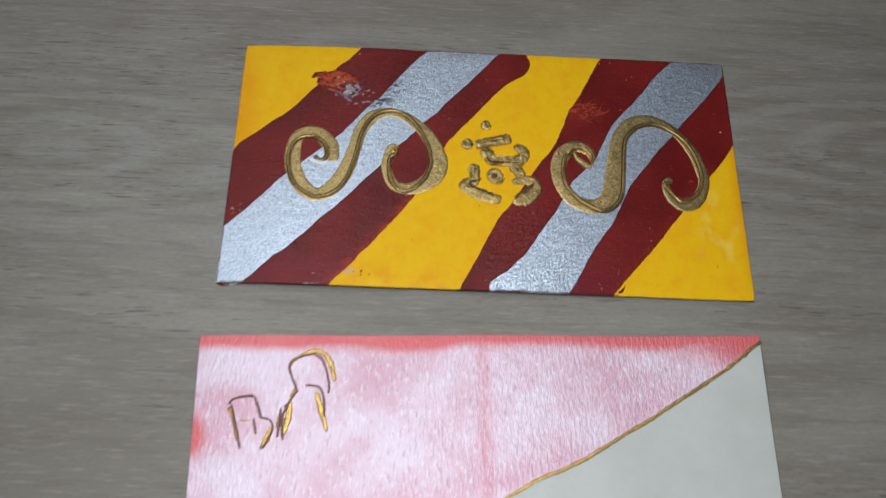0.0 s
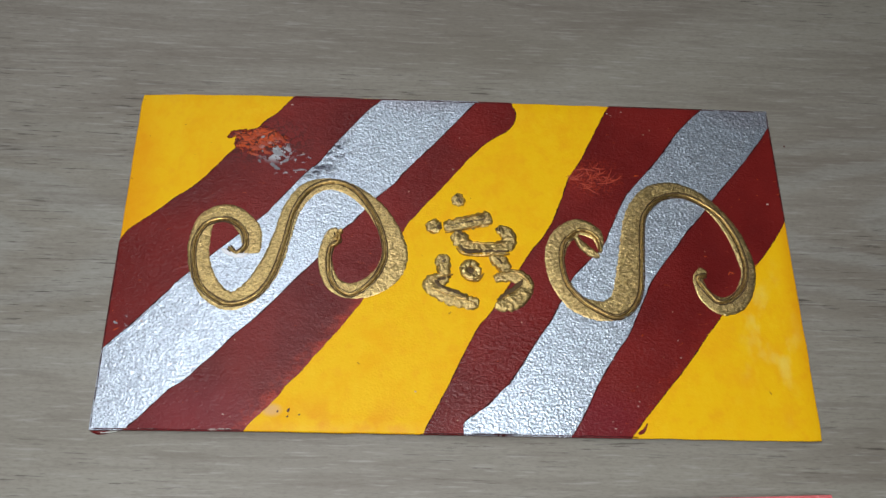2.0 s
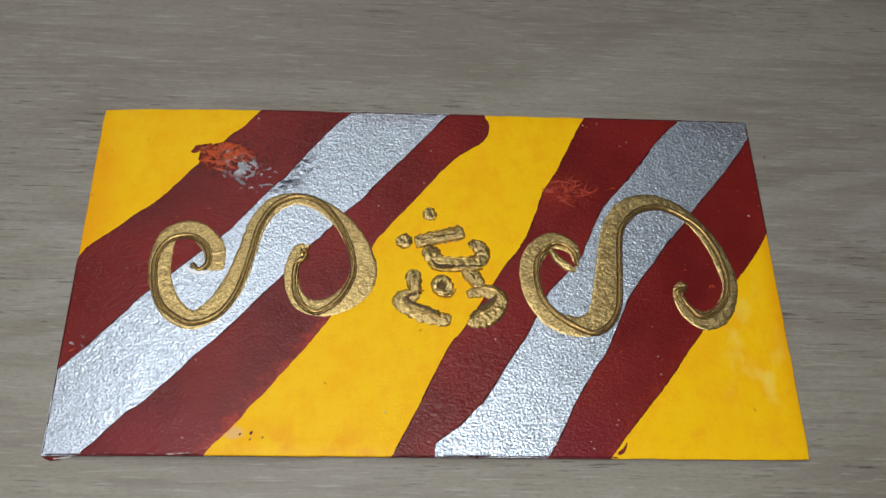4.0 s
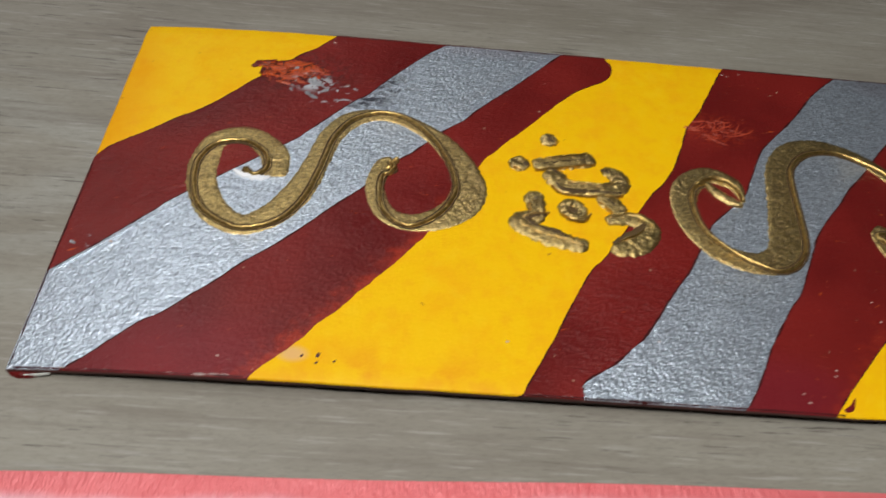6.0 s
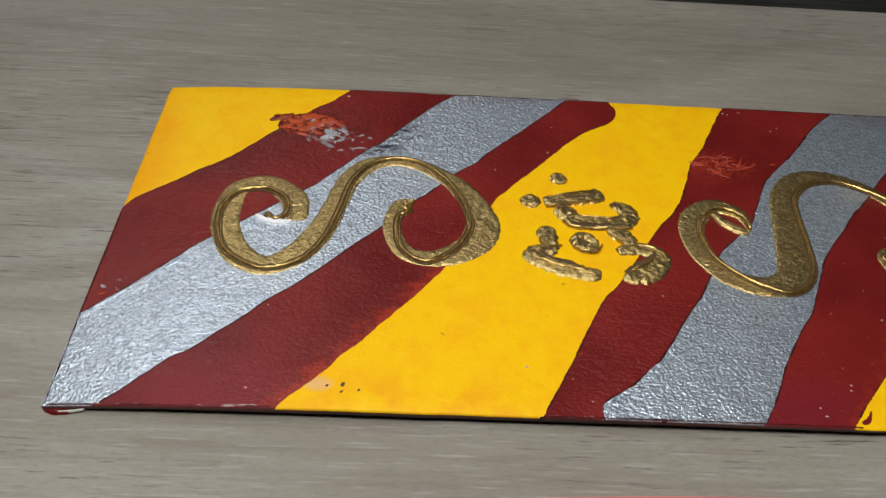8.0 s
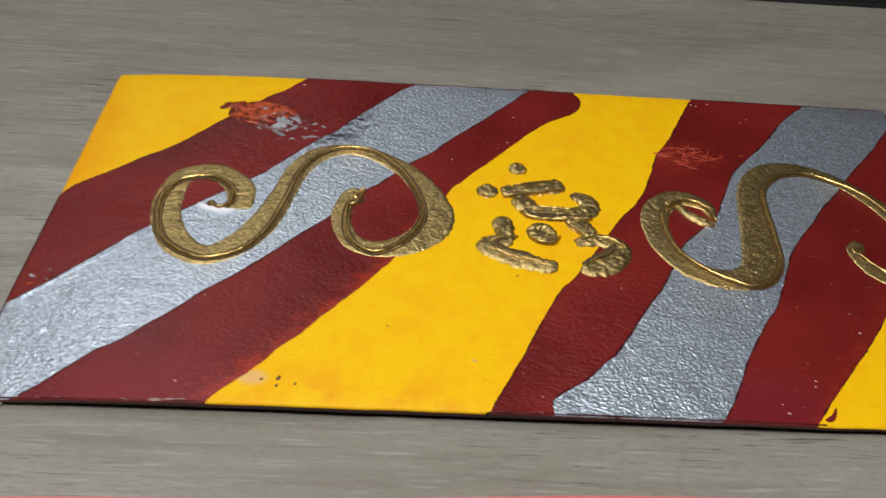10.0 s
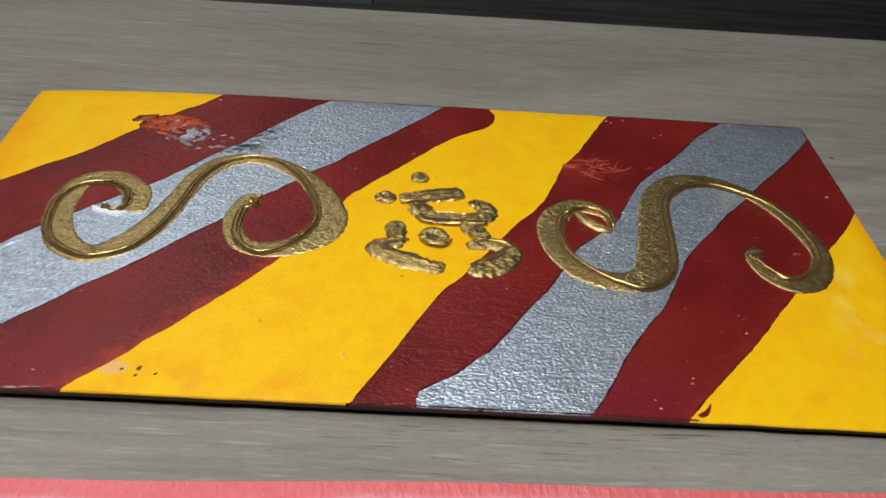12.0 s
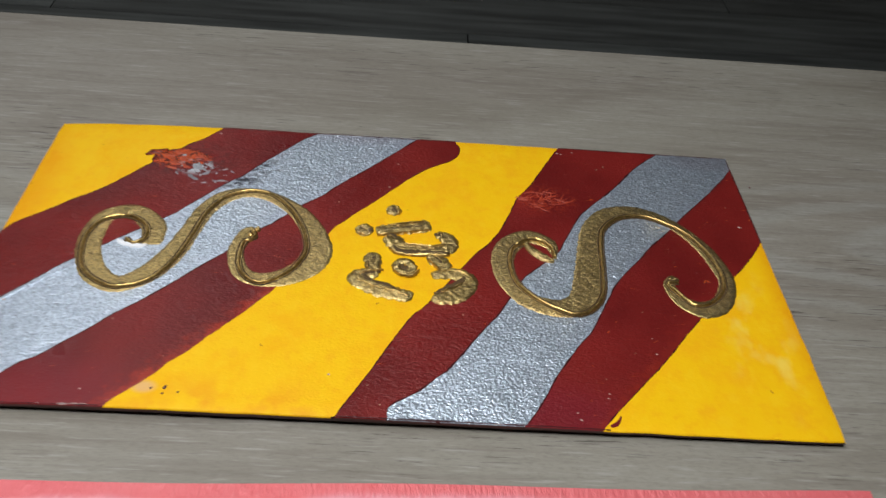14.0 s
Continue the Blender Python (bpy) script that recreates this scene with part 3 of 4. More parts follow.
part("stripe", A.band(curve(s2_m4), curve(m4_y3)), (MAROON_RUBBED, BOARD_EDGE), striped, "maroon stripe")

scroll_a = [(-67.8, -1.4, 2.8), (-68.0, 2.2, 3.5), (-69.3, 7.3, 3.8), (-75.8, 12.9, 3.2), (-83.0, 10.5, 3.2), (-84.8, 1.9, 3.8), (-83.6, -6.1, 3.8), (-79.5, -14.0, 3.8), (-72.8, -17.7, 3.4),
            (-66.0, -13.3, 3.8), (-61.2, -4.7, 3.8), (-58.3, 5.5, 3.2), (-55.8, 15.0, 3.2), (-51.0, 21.9, 3.1), (-43.9, 24.3, 2.3), (-35.8, 21.6, 2.5), (-27.6, 14.2, 3.3),
            (-22.5, 3.5, 4.3), (-22.7, -4.6, 4.7), (-27.7, -10.7, 3.9), (-35.1, -13.5, 2.9), (-41.2, -11.1, 2.7), (-44.2, -3.3, 2.5), (-42.8, 5.0, 2.3), (-40.7, 7.9, 1.3)]
cord_a = [(-75.2, 0.7), (-72.6, -1.4), (-70.0, 1.1), (-70.5, 5.8), (-73.6, 9.2), (-77.4, 10.6), (-82.8, 9.0), (-85.9, 3.9), (-86.2, -2.2), (-84.4, -10.1),
    (-80.8, -15.0), (-74.5, -18.7), (-69.2, -18.1), (-64.1, -14.7), (-60.1, -7.6), (-57.3, 3.5), (-55.2, 13.9), (-51.0, 21.4), (-44.5, 24.9), (-37.7, 23.6),
    (-31.8, 17.9), (-27.3, 9.6), (-25.1, 0.4), (-26.7, -6.4), (-30.6, -11.8), (-36.0, -14.9), (-40.6, -12.0), (-42.7, -7.2), (-42.8, 0.8), (-40.8, 2.5),
    (-39.8, 5.0), (-41.0, 6.7)]
scroll_b = [(45.6, 2.8, 0.8), (44.4, 8.4, 2.5), (37.9, 10.9, 3.2), (31.9, 5.5, 3.8), (30.2, -2.9, 3.4), (32.7, -10.9, 3.4), (38.0, -16.7, 3.4), (46.4, -18.3, 3.8),
    (52.3, -14.2, 4.8), (54.9, -4.1, 4.8), (56.3, 6.3, 4.2), (58.4, 16.0, 3.8), (63.9, 23.3, 3.8), (71.3, 26.2, 2.7), (79.1, 24.0, 2.3), (85.5, 18.5, 2.3),
    (90.6, 10.7, 2.7), (93.5, 2.4, 2.9), (94.3, -4.8, 2.7), (90.6, -13.1, 3.2), (84.5, -15.8, 3.4), (79.2, -12.4, 2.5), (77.3, -6.4, 1.9), (79.6, -3.2, 1.7)]
cord_b = [(37.4, 7.7), (33.8, 5.5), (32.4, -0.7), (33.7, -8.8), (38.1, -14.7), (43.5, -18.4), (49.0, -20.6), (54.1, -18.1), (57.6, -12.1), (59.0, -1.9),
    (59.8, 8.5), (61.4, 16.1), (66.8, 22.1), (74.1, 23.8), (80.8, 21.2), (87.2, 15.9), (91.3, 8.6), (93.5, -0.8), (92.2, -8.0), (87.7, -13.2), (82.8, -14.3),
    (78.6, -9.4), (76.9, -6.4), (80.0, -5.3)]


def beside(points, off):
    """The line moved sideways by off."""
    q = resample(curve(points), 60)
    d = np.gradient(q, axis=0)
    d /= np.linalg.norm(d, axis=1)[:, None]
    return [(x - off * dy, y + off * dx) for (x, y), (dx, dy) in zip(q, d)]


def cord(points, r):
    return [(x, y, r * (0.85 + 0.3 * noise.noise((x * 0.2, y * 0.2, 3.0)))) for x, y in points]


for shape, line in ((scroll_a, cord_a), (scroll_b, cord_b)):
    s = part("scroll", A.stroke(shape, 0.20, 0.10, steps=16, rough=0.075, crag=0.10, m=15), GOLD, striped, "raised gold S-shaped scroll")
    part("cord", A.stroke(cord(line, 0.68), 0.72, 0.22, rough=0.16, flat=2.2), CORD, s, "glossy gold ridge")
    # raised dark strokes painted where shade falls along both sides of the ridge
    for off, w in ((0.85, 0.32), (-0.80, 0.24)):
        part("shade_line", A.stroke([(x, y, w) for x, y in beside(line, off)], 0.14, 0.27, rough=0.6, flat=2.2), GROOVE_SHADE, s, "dark brown line, painted shade beside the ridge")
    if line is cord_a:
        for x, y, w in ((-39.7, 7.0, 1.0), (-41.2, 4.6, 0.9)):
            part("bead", A.stroke([(x - 0.5, y - 0.6, w * 0.6), (x, y, w), (x + 0.4, y + 0.7, w * 0.6)], 0.6, 0.35, rough=0.3, flat=2.2, crag=0.3), CORD, s, "small glossy gold bead")
    if line is cord_b:
        part("tongue", A.stroke([(37.1, 7.9, 0.9), (39.6, 4.4, 1.5), (42.5, 1.8, 1.6), (45.1, 0.3, 0.7)], 0.7), GOLD, s)
        part("cord", A.stroke(cord([(34.5, 6.8), (38.5, 9.6), (42.4, 9.1), (45.1, 6.1), (45.6, 1.9)], 0.9), 0.9, 0.25, flat=2.2), CORD, s)

# each mark: its body, dark strokes as channel shade, the bright ridges beside them
marks = [
    ([(-2.7, 21.1, 1.6), (-1.4, 19.9, 2.3), (0.1, 17.9, 1.4)],
     [[(-2.1, 21.3, 0.3), (-1.0, 19.7, 0.5), (-0.3, 17.9, 0.3)]],
     [[(-0.8, 21.3, 0.4), (0.4, 19.5, 0.5), (0.2, 17.5, 0.4)]]),
    ([(-10.5, 11.7, 1.9), (-9.2, 9.8, 2.6), (-7.3, 8.4, 1.6)],
     [[(-8.3, 10.0, 0.5), (-7.6, 9.4, 0.9), (-7.8, 8.4, 0.5)]],
     [[(-10.9, 8.1, 0.3), (-8.9, 7.4, 0.4)]]),
    ([(-6.1, 9.8, 1.8), (-1.0, 10.8, 2.4), (4.5, 12.1, 2.5), (9.7, 13.7, 2.5)],
     [[(-4.1, 9.9, 0.3), (0.1, 11.0, 0.5), (6.7, 12.6, 0.4), (8.2, 13.9, 0.3)]],
     [[(-5.6, 7.5, 0.3), (1.6, 9.3, 0.4), (9.6, 11.3, 0.3)], [(-2.8, 12.1, 0.3), (8.2, 14.9, 0.3)]]),
    ([(-2.8, 7.6, 2.0), (-0.6, 5.4, 2.8), (1.5, 3.2, 2.3), (5.9, 2.5, 2.0), (10.4, 2.6, 2.0), (14.5, 3.5, 2.3), (15.5, 6.5, 2.4), (13.5, 8.8, 2.0), (11.5, 9.5, 1.2)],
     [[(-3.3, 8.3, 0.4), (-1.5, 8.2, 0.6), (0.3, 6.7, 0.4)], [(-0.9, 3.5, 0.3), (1.4, 1.2, 0.7), (7.7, 1.4, 0.6), (15.2, 1.4, 0.4)], [(10.9, 9.3, 0.5), (12.2, 9.0, 0.8), (12.9, 8.0, 0.3)]],
     [[(-2.0, 2.3, 0.3), (0.8, 0.0, 0.5), (7.6, -0.2, 0.5), (15.4, 0.4, 0.4)], [(2.0, 4.3, 0.3), (9.6, 3.8, 0.4), (14.0, 4.7, 0.3)]]),
    ([(9.8, 0.4, 1.7), (11.5, -1.6, 2.4), (13.7, -3.5, 2.2), (14.0, -5.8, 1.4)],
     [[(10.8, -0.9, 0.3), (12.3, -2.2, 0.5), (12.9, -3.5, 0.3)]],
     [[(9.4, -2.1, 0.3), (11.1, -4.0, 0.5), (12.2, -5.9, 0.3)]]),
    ([(10.3, -8.4, 1.4), (13.7, -7.2, 1.9), (17.8, -7.2, 2.4), (20.4, -9.7, 2.6), (19.2, -13.4, 2.9), (15.8, -16.1, 2.9), (12.6, -17.0, 2.4), (10.9, -16.1, 1.4)],
     [[(19.2, -8.2, 0.5), (18.5, -10.1, 1.0), (14.8, -12.8, 0.8), (11.1, -15.7, 0.6)]],
     [[(11.1, -7.4, 0.4), (16.1, -6.0, 0.5), (20.3, -7.6, 0.6), (21.7, -10.2, 0.5)], [(12.7, -14.9, 0.3), (16.2, -13.0, 0.4), (18.8, -11.0, 0.3)]]),
    ([(-6.3, -0.2, 1.7), (-6.3, -2.5, 2.6), (-6.0, -5.5, 2.2), (-5.2, -7.8, 1.6)],
     [[(-6.9, -0.9, 0.5), (-6.1, -2.1, 1.0), (-6.3, -3.2, 0.5)]],
     [[(-7.7, -3.7, 0.3), (-7.4, -6.7, 0.4)]]),
    ([(-4.5, -8.5, 1.6), (-8.1, -9.2, 2.3), (-10.2, -10.7, 2.6), (-7.5, -13.1, 2.6), (-3.1, -15.1, 2.6), (1.2, -16.3, 2.4), (5.2, -17.1, 1.8)],
     [[(-3.8, -8.1, 0.4), (-8.4, -9.4, 0.9), (-6.3, -11.8, 0.6), (-1.4, -13.4, 0.7), (1.2, -15.7, 0.4)]],
     [[(-10.2, -11.5, 0.4), (-5.8, -13.8, 0.5), (-0.5, -15.4, 0.5), (4.2, -17.1, 0.4)], [(-3.1, -7.2, 0.3), (-7.0, -8.0, 0.4), (-9.5, -9.2, 0.3)]]),
]
for body, shade_strokes, ridges in marks:
    s = part("gold_mark", A.stroke([(x, y, w * 1.1) for x, y, w in body], 0.50, steps=12, rough=0.24, flat=4.0, crag=0.27, m=13), GOLD_DARK, striped, "ragged gold relief mark")
    for line in shade_strokes:
        part("shade_line", A.stroke(line, 0.12, 0.56, steps=6, flat=2.2, rough=0.5, crag=0.15), GROOVE_SHADE, s, "dark stroke, painted shade in the gold's channels")
    for line in ridges:
        part("cord", A.stroke(line, 0.55, 0.38, steps=8, flat=2.2, rough=0.5, crag=0.25), CORD, s, "glossy gold ridge")
ring = [(2.7 + 2.3 * math.cos(a), -5.3 + 2.4 * math.sin(a), 1.45) for a in [k * math.tau / 10 + 0.4 for k in range(11)]]
s = part("gold_mark", A.stroke(ring, 0.6, rough=0.2, flat=2.5, crag=0.35), GOLD_DARK, striped, "small gold relief ring")
# the shade inside the ring is painted as a dark stroke
part("shade_line", A.stroke([(0.8, -4.2, 0.7), (2.6, -5.5, 1.2), (4.3, -6.0, 0.6)], 0.1, 0.22, rough=0.3), GROOVE_SHADE, s, "dark stroke, painted shade of the ring's hollow")
part("cord", A.stroke([(-0.3, -7.3, 0.3), (2.2, -8.9, 0.5), (5.0, -8.9, 0.5), (6.8, -6.7, 0.3)], 0.5, 0.6, rough=0.4, flat=2.2), CORD, s, "glossy gold ridge")

# peeled places: lifted flakes of the three coats
for flakes, mat, words in (
    ([(-73.4, 40.6, -70.1, 41.7, 1.0), (-71.2, 43.0, -66.4, 42.2, 0.9), (-68.1, 40.0, -65.2, 38.4, 1.1), (-71.7, 38.0, -67.8, 36.6, 1.1), (-66.9, 36.7, -64.4, 35.0, 0.8), (-64.5, 41.2, -60.8, 41.7, 0.9), (-62.8, 43.2, -59.8, 40.1, 1.1), (-61.0, 39.4, -58.5, 39.9, 0.6), (-71.8, 35.3, -68.4, 34.5, 0.7)], ORANGE, "bare orange underpaint flake"),
    ([(-63.8, 36.7, -60.7, 34.7, 1.1), (-62.4, 38.3, -59.3, 34.1, 0.8), (-64.1, 31.7, -60.8, 29.3, 1.0), (-60.5, 32.0, -58.4, 33.5, 0.6), (-68.2, 41.3, -67.0, 42.2, 0.5), (-56.6, 29.0, -52.6, 29.5, 0.4), (-68.3, 32.8, -67.4, 31.8, 0.5), (-54.6, 34.9, -53.0, 35.4, 0.3), (-52.0, 34.5, -50.8, 33.7, 0.3), (-108.2, -24.6, -107.0, -25.5, 0.6)], GREY_FLAKE, "dull grey paint flake"),
    ([(-76.0, 41.1, -74.5, 37.3, 1.2), (-68.9, 40.4, -66.2, 39.7, 0.5), (-65.8, 38.8, -64.1, 40.1, 0.5), (-69.9, 39.1, -72.2, 39.5, 0.5), (-66.7, 33.9, -64.8, 32.9, 0.5), (-74.8, 42.5, -72.8, 43.1, 0.7)], MAROON, "lifted maroon paint flake"),
):
    for x0, y0, x1, y1, w in flakes:
        bend = 0.25 * (y1 - y0)
        part("flake", A.stroke([(x0, y0, w * 0.5), ((x0 + x1) / 2 + bend, (y0 + y1) / 2, w * 0.8), (x1, y1, w * 0.4)], 0.22, 0.10, 6, rough=0.9, crag=0.3), mat, striped, words)
rng = random.Random(8)
for k in range(34):
    r, a = math.sqrt(rng.random()), rng.random() * math.tau
    x, y, turn = 44.0 + 6.8 * r * math.cos(a), 29.3 + 4.6 * r * math.sin(a), rng.gauss(0.15, 0.55) + (1.2 if k % 5 == 0 else 0.0)
    reach, w = rng.uniform(1.2, 3.4), rng.uniform(0.14, 0.32)
    line = [(x + reach * s * math.cos(turn) - 0.5 * s * s * math.sin(turn), y + reach * s * math.sin(turn) + 0.5 * s * s, w * (1.1 - s * s)) for s in (-0.9, -0.3, 0.3, 0.9)]
    part("scratch", A.stroke(line, 0.08, 0.06, 5, rough=0.9, m=5), ORANGE_RED, striped, "orange-red scratch through the maroon")
for line in ([(49.5, 29.4, 0.2), (52.4, 29.0, 0.35), (55.0, 31.0, 0.2)], [(46.0, 27.4, 0.2), (50.0, 27.9, 0.3), (54.6, 30.0, 0.2)], [(38.4, 32.4, 0.2), (42.0, 32.9, 0.3), (46.4, 32.2, 0.2)]):
    part("scratch", A.stroke(line, 0.08, 0.06, 5, rough=0.9, m=5), ORANGE_RED, striped, "orange-red scratch through the maroon")
for x, y, w in [(51.4, 55.2, 0.35), (52.7, 54.6, 0.25), (56.4, 56.1, 0.30), (15.6, -12.4, 0.35), (104.5, 21.5, 0.45), (54.3, -47.7, 0.30), (53.8, -49.2, 0.25), (46.3, -56.2, 0.35), (45.6, -54.1, 0.25), (68.7, -33.5, 0.30), (68.4, -27.9, 0.22), (-14.6, -45.8, 0.35), (-71.8, -53.6, 0.30), (-58.6, 54.7, 0.40), (-99.7, -24.6, 0.40), (-0.7, 43.5, 0.25), (17.4, -43.1, 0.25)]:
    part("fleck", A.stroke([(x - w, y, w * 0.3), (x, y + 0.1, w * 0.65), (x + w, y - 0.1, w * 0.3)], 0.12, 0.05, 4, rough=0.6), CHIP_PALE, striped, "tiny pale paint fleck")

# dark outlines where the maroon meets the other coats
for line, w in ((y1_m1, 0.30), (m1_s1, 0.30), (s1_m2, 0.38), (y2_m3, 0.32), (m3_s2, 0.40), (s2_m4, 0.34), (m4_y3, 0.22), (m2_y2[-9:], 0.2)):
    q = [(x, y, w * (0.75 + 0.9 * noise.noise((x * 0.3, y * 0.3, 9.0)))) for x, y in resample(curve(line), 90)]
    q = [p for p in q if A.inside(p[0], p[1]) == (p[0], p[1])]
    part("outline", A.stroke(q, 0.10, 0.03, 2, rough=0.9, flat=2.2, m=5), MAROON_DARK, striped, "dark maroon outline")

# dark line where the stripes run over the edge of the board
for line in ([(-58.6, 57.9), (-40, 57.9), (-20, 58.0), (0, 58.0), (17.5, 58.1)], [(52.0, 58.2), (70, 58.3), (90, 58.3), (108.6, 58.3)],
             [(109.0, 57.8), (109.1, 45), (109.3, 30), (109.4, 15)], [(-110.2, 1.0), (-110.3, -20), (-110.4, -40), (-110.4, -57.5)],
             [(-110, -58.0), (-90, -58.1), (-66, -58.2)], [(-12, -58.4), (10, -58.5), (30, -58.5), (53, -58.6)]):
    q = [(x, y, 0.30 * (0.8 + 0.9 * noise.noise((x * 0.25, y * 0.25, 2.0)))) for x, y in resample(line, 50)]
    part("dark_rim", A.stroke(q, 0.10, 0.05, 2, rough=0.9, flat=2.2, m=5), MAROON_DARK, striped, "dark line along the rim of the board")

for x, y, w, l in ((-52.7, -52.6, 0.45, 1.1), (-55.9, -52.7, 0.3, 0.5), (-49.4, -53.6, 0.25, 0.5), (-52.9, -54.2, 0.25, 0.5), (108.6, 48.0, 0.3, 0.4)):
    part("speck", A.stroke([(x, y, w), (x + 0.2, y + l * 0.5, w), (x + 0.5, y + l, w * 0.6)], 0.1, 0.04, 4), BOARD_EDGE, striped, "dark paint speck")
part("drip", A.stroke([(53.2, -57.6, 0.5), (54.6, -56.9, 0.7), (55.6, -55.6, 0.4), (56.2, -54.4, 0.2)], 0.12, 0.04), MAROON, striped, "small maroon paint run")
for x, y, w in ((-100.5, -57.7, 0.35), (-96.0, -57.8, 0.25), (-92.6, -57.8, 0.4), (-80.4, -57.9, 0.3), (-74.5, -57.9, 0.5), (-71.8, -57.8, 0.45), (-69.9, -57.7, 0.3), (20.3, -58.3, 0.35), (26.1, -58.4, 0.3)):
    part("chip", A.stroke([(x - 3 * w, y - 0.35, w * 0.4), (x, y - 0.15, w * 0.6), (x + 3.4 * w, y - 0.3, w * 0.35)], 0.06, 0.03, 4, rough=0.9), CHIP, striped, "pale chipped paint along the front edge")
# silver smear with its highlight painted in
part("smear", A.stroke([(-77.5, 0.2, 0.5), (-74.6, -1.7, 0.9), (-71.2, -2.2, 0.9), (-68.8, -1.6, 0.4)], 0.42, 0.10, rough=0.5, crag=0.25), PALE_GLINT, striped, "thick silver smear under the scroll, its glint painted pale")
part("paint_ridge", A.stroke([(-108.5, -32.2, 0.35), (-102.0, -25.9, 0.5), (-96.5, -20.2, 0.45), (-91.0, -15.0, 0.3), (-87.5, -11.8, 0.15)], 0.22, 0.05, rough=0.8), SILVER, striped, "thin pale ridge of silver paint")
part("blister", A.stroke([(-79.5, 41.2, 0.5), (-77.8, 42.4, 1.3), (-75.6, 43.4, 1.1), (-73.2, 44.4, 0.4)], 0.45, 0.05, rough=0.6), MAROON, striped, "raised maroon paint blister")
part("peeled_layer", A.stroke([(-110.0, -54.5, 0.5), (-110.2, -57.6, 0.9), (-108.2, -58.6, 0.9), (-105.0, -58.8, 0.4)], 0.5, -1.25), MAROON, striped, "torn maroon corner layer bent down")
part("torn_paper", A.stroke([(-107.8, -59.0, 0.25), (-105.2, -58.9, 0.22), (-102.6, -58.5, 0.15)], 0.2, -0.95), WHITE, striped, "pale torn paper edge")

# ---------------------------------------------------------------- pink panel
pink = empty("painted_panel", pose(-0.0007, -0.1377, TABLE, 0, 0, 1.85))
tagged(pink, "pearly pink and ivory panel with gold diagonal line and ornament", "painted panel")
B = Panel(((-110.3, -58), (110.3, -58), (110.2, 58), (-110.2, 58)), 1.5, 1.7, 2.8, 4.0, curl=3.9)
part("board", B.slab(), (RED, BOARD_EDGE), pink, "thin board painted coral red")
diag = [(-88.0, -59.0), (7.2, -3.4), (28.9, 6.7), (40.1, 12.1), (51.5, 18.7), (63.1, 25.1), (74.9, 32.3), (86.8, 39.3), (98.9, 47.0), (107.7, 53.8), (111.0, 55.8)]
part("field", B.band([(-111, -59), (-111, -10), (-111, 59)], curve(diag)[:-1] + [(111, 57), (111, 59)], across=60, lift=0.22), PINK, pink, "streaky pearl pink paint")
part("field", B.band(curve(diag), [(-86, -59), (0, -59), (111, -59), (111, 0), (111, 55)], across=60, lift=0.20), WHITE, pink, "smooth ivory paint")
part("line", B.stroke([(x, y, 0.85) for x, y in diag], 0.3, 0.25, rough=0.5), OLD_GOLD, pink, "gold diagonal line")


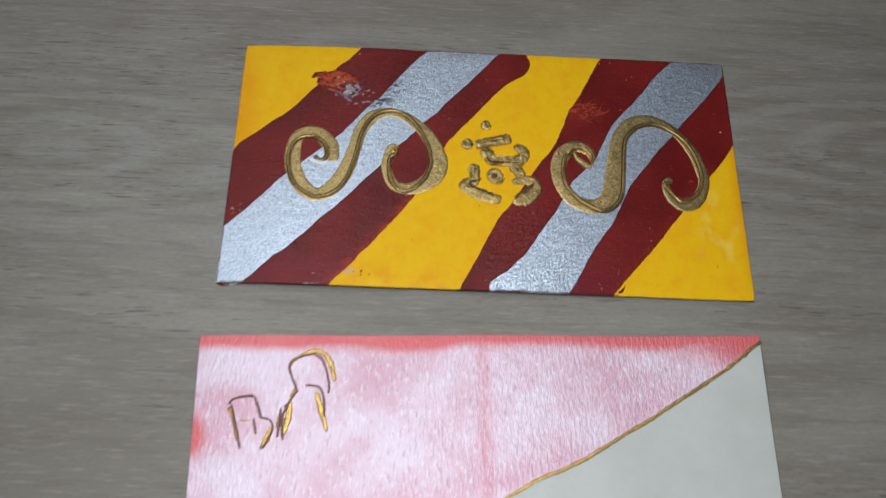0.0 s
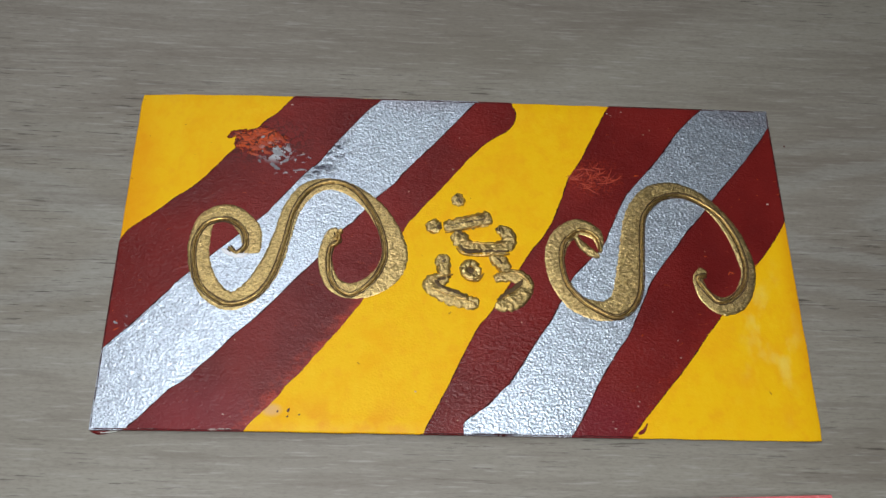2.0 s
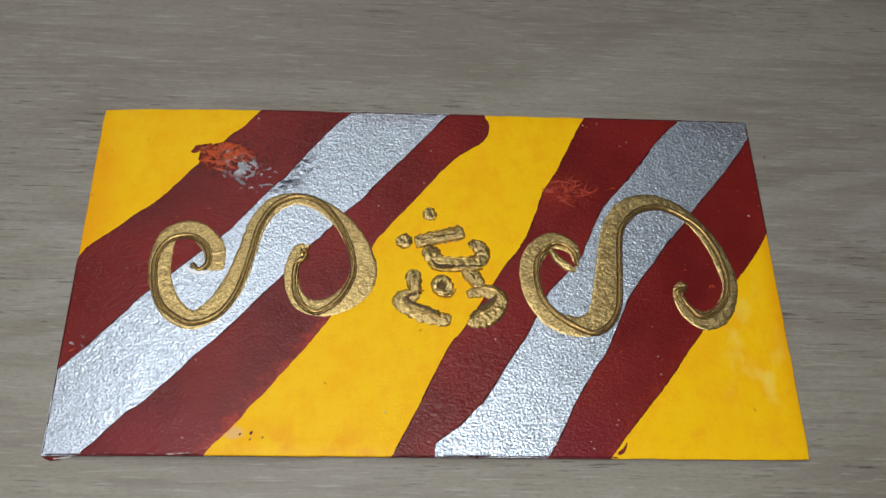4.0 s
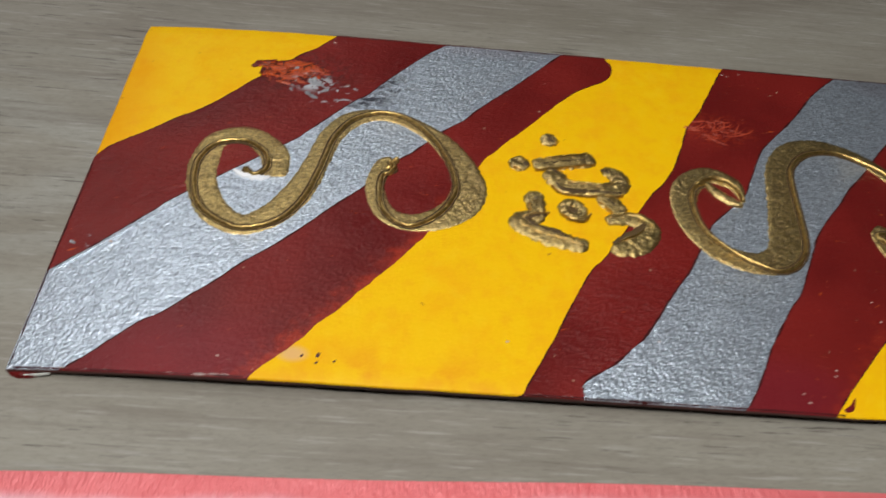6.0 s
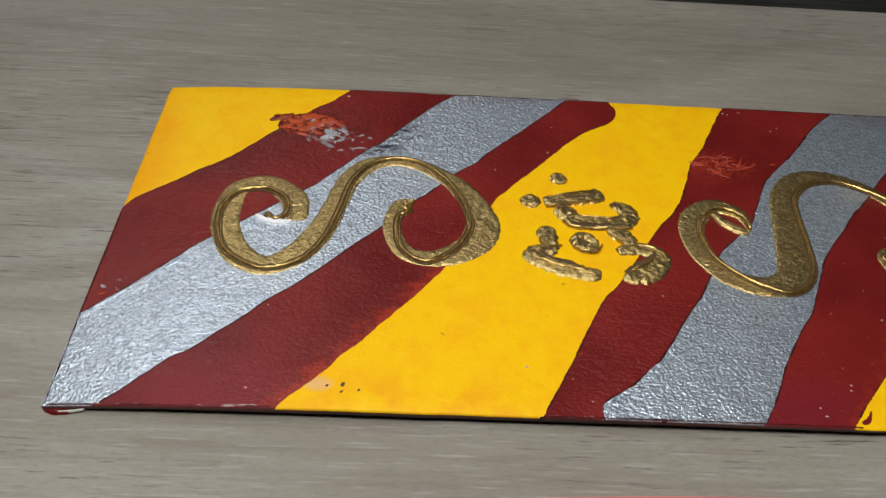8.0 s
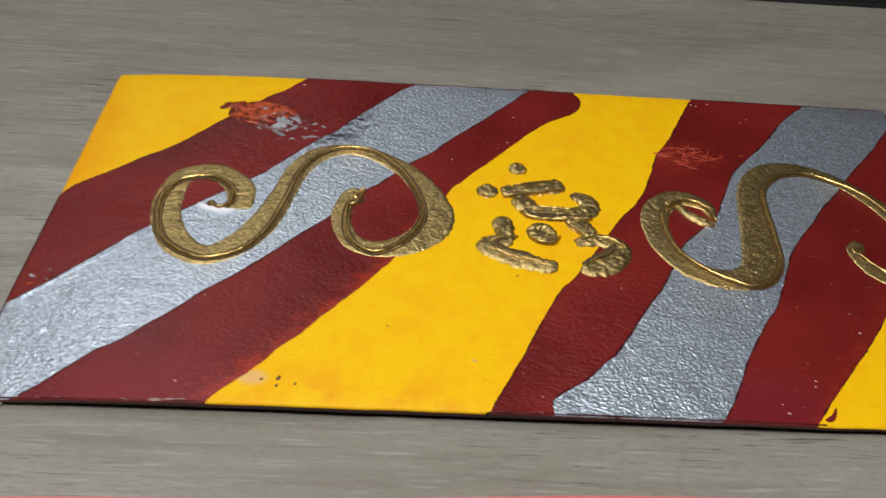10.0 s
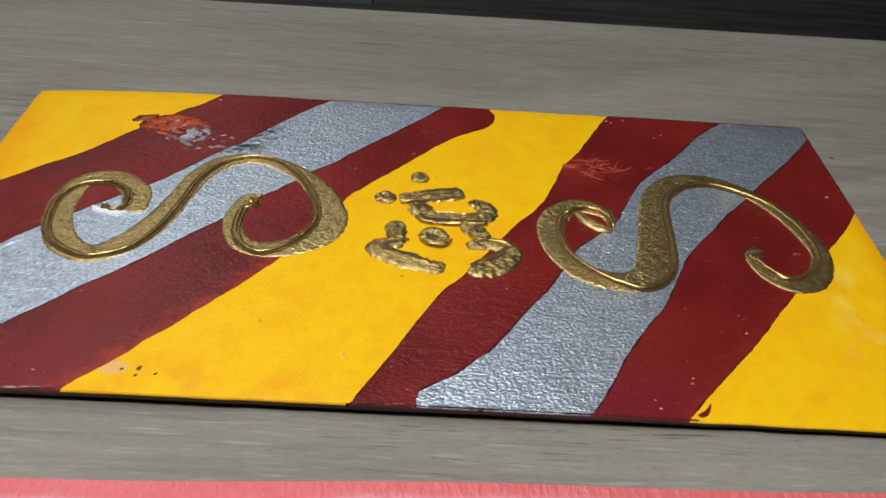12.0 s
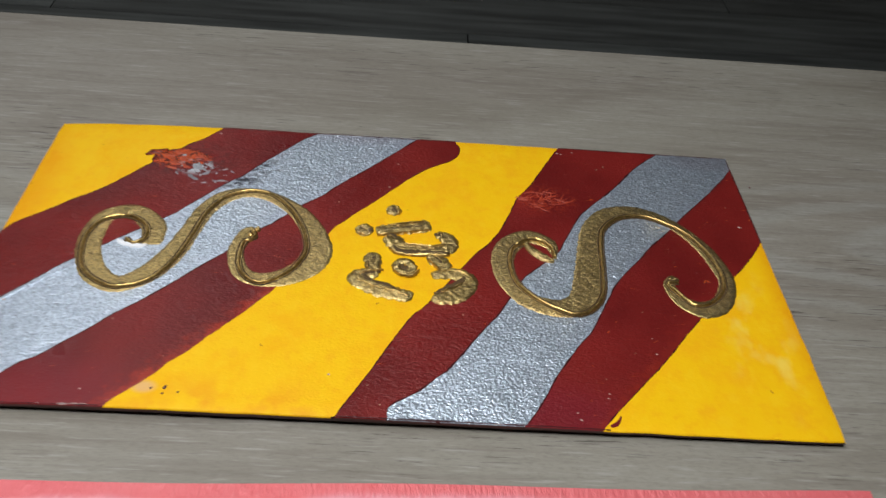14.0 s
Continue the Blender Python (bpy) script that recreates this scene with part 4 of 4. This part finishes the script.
for line in ([(-72.1, 36.2), (-73.3, 39.4), (-74.7, 42.7), (-75.5, 46.0), (-73.9, 48.8), (-70.1, 50.4), (-66.2, 51.1)],
             [(-66.2, 51.1), (-63.1, 48.7), (-61.2, 43.8), (-60.2, 39.0), (-60.5, 35.8)],
             [(-69.2, 38.8), (-65.8, 38.6), (-63.2, 37.3), (-61.9, 32.6), (-61.8, 27.0)],
             [(-72.1, 36.8), (-74.3, 33.8), (-75.7, 30.6), (-77.2, 27.4), (-77.4, 22.8), (-76.8, 18.2)],
             [(-78.0, 30.0), (-78.4, 25.5), (-78.9, 19.2)],
             [(-97.8, 31.8), (-96.2, 33.5), (-92.4, 34.5), (-88.8, 34.5), (-86.9, 31.3), (-85.4, 26.6)],
             [(-85.4, 26.6), (-82.0, 25.6), (-80.8, 22.4), (-82.6, 17.8), (-84.5, 14.9)],
             [(-97.0, 32.2), (-95.9, 28.4), (-94.2, 22.1), (-92.5, 15.0)],
             [(-88.1, 26.2), (-86.9, 20.3)],
             [(-74.9, 32.5), (-76.9, 30.4)]):
    part("ornament_cord", B.stroke(cord(line, 0.6), 0.7, 0.35, flat=2.2, rough=0.4), CORD_PINK, pink, "thin raised cord outline")
for line in ([(-75.3, 46.4, 0.5), (-73.5, 48.8, 0.7), (-69.7, 51.1, 0.9), (-65.8, 52.2, 1.0), (-61.9, 50.7, 1.1), (-59.3, 46.0, 1.2), (-58.1, 40.4, 0.7)],
             [(-64.8, 36.4, 0.8), (-63.9, 32.6, 1.2), (-61.9, 26.2, 1.1), (-60.5, 21.1, 0.7)],
             [(-74.5, 32.5, 0.8), (-75.3, 26.2, 1.4), (-76.7, 19.9, 0.7)],
             [(-78.9, 27.0, 0.6), (-79.1, 22.4, 0.7)],
             [(-81.4, 22.8, 0.8), (-83.2, 17.6, 1.3), (-85.0, 14.9, 0.6)],
             [(-97.5, 30.5, 0.8), (-95.5, 25.7, 0.8), (-93.9, 17.9, 0.5)],
             [(-73.4, 37.3, 0.6), (-74.5, 33.8, 0.8)],
             [(-92.9, 25.6, 0.3), (-89.8, 25.4, 0.4)]):
    part("ornament_fill", B.stroke(line, 0.3, 0.3, rough=0.4, crag=0.2), OLD_GOLD, pink, "gold brush stroke")

# ---------------------------------------------------------------- floor planks
W_PLANK, L_PLANK = 0.19, 2.4
bm = bmesh.new()
box(bm, 0, 0, -0.006, L_PLANK - 0.003, W_PLANK - 0.003, 0.0, 0.0012)
plank_mesh = part("plank", bm, PLANK, floor)
first = True
for j in range(42):
    y = -2.2 + j * W_PLANK
    if y > 3.2 - W_PLANK:
        break
    x = -2.2 - (j * 0.37 % 1.0) * L_PLANK
    while x < 2.2:
        lo = max(x, -2.2)
        hi = min(x + L_PLANK, 2.2)
        if hi - lo > 0.05:
            ob = plank_mesh if first else new("plank", plank_mesh.data)
            first = False
            ob.parent = floor
            ob.location, ob.scale = (lo, y, 0), ((hi - lo) / L_PLANK, 1, 1)
        x += L_PLANK
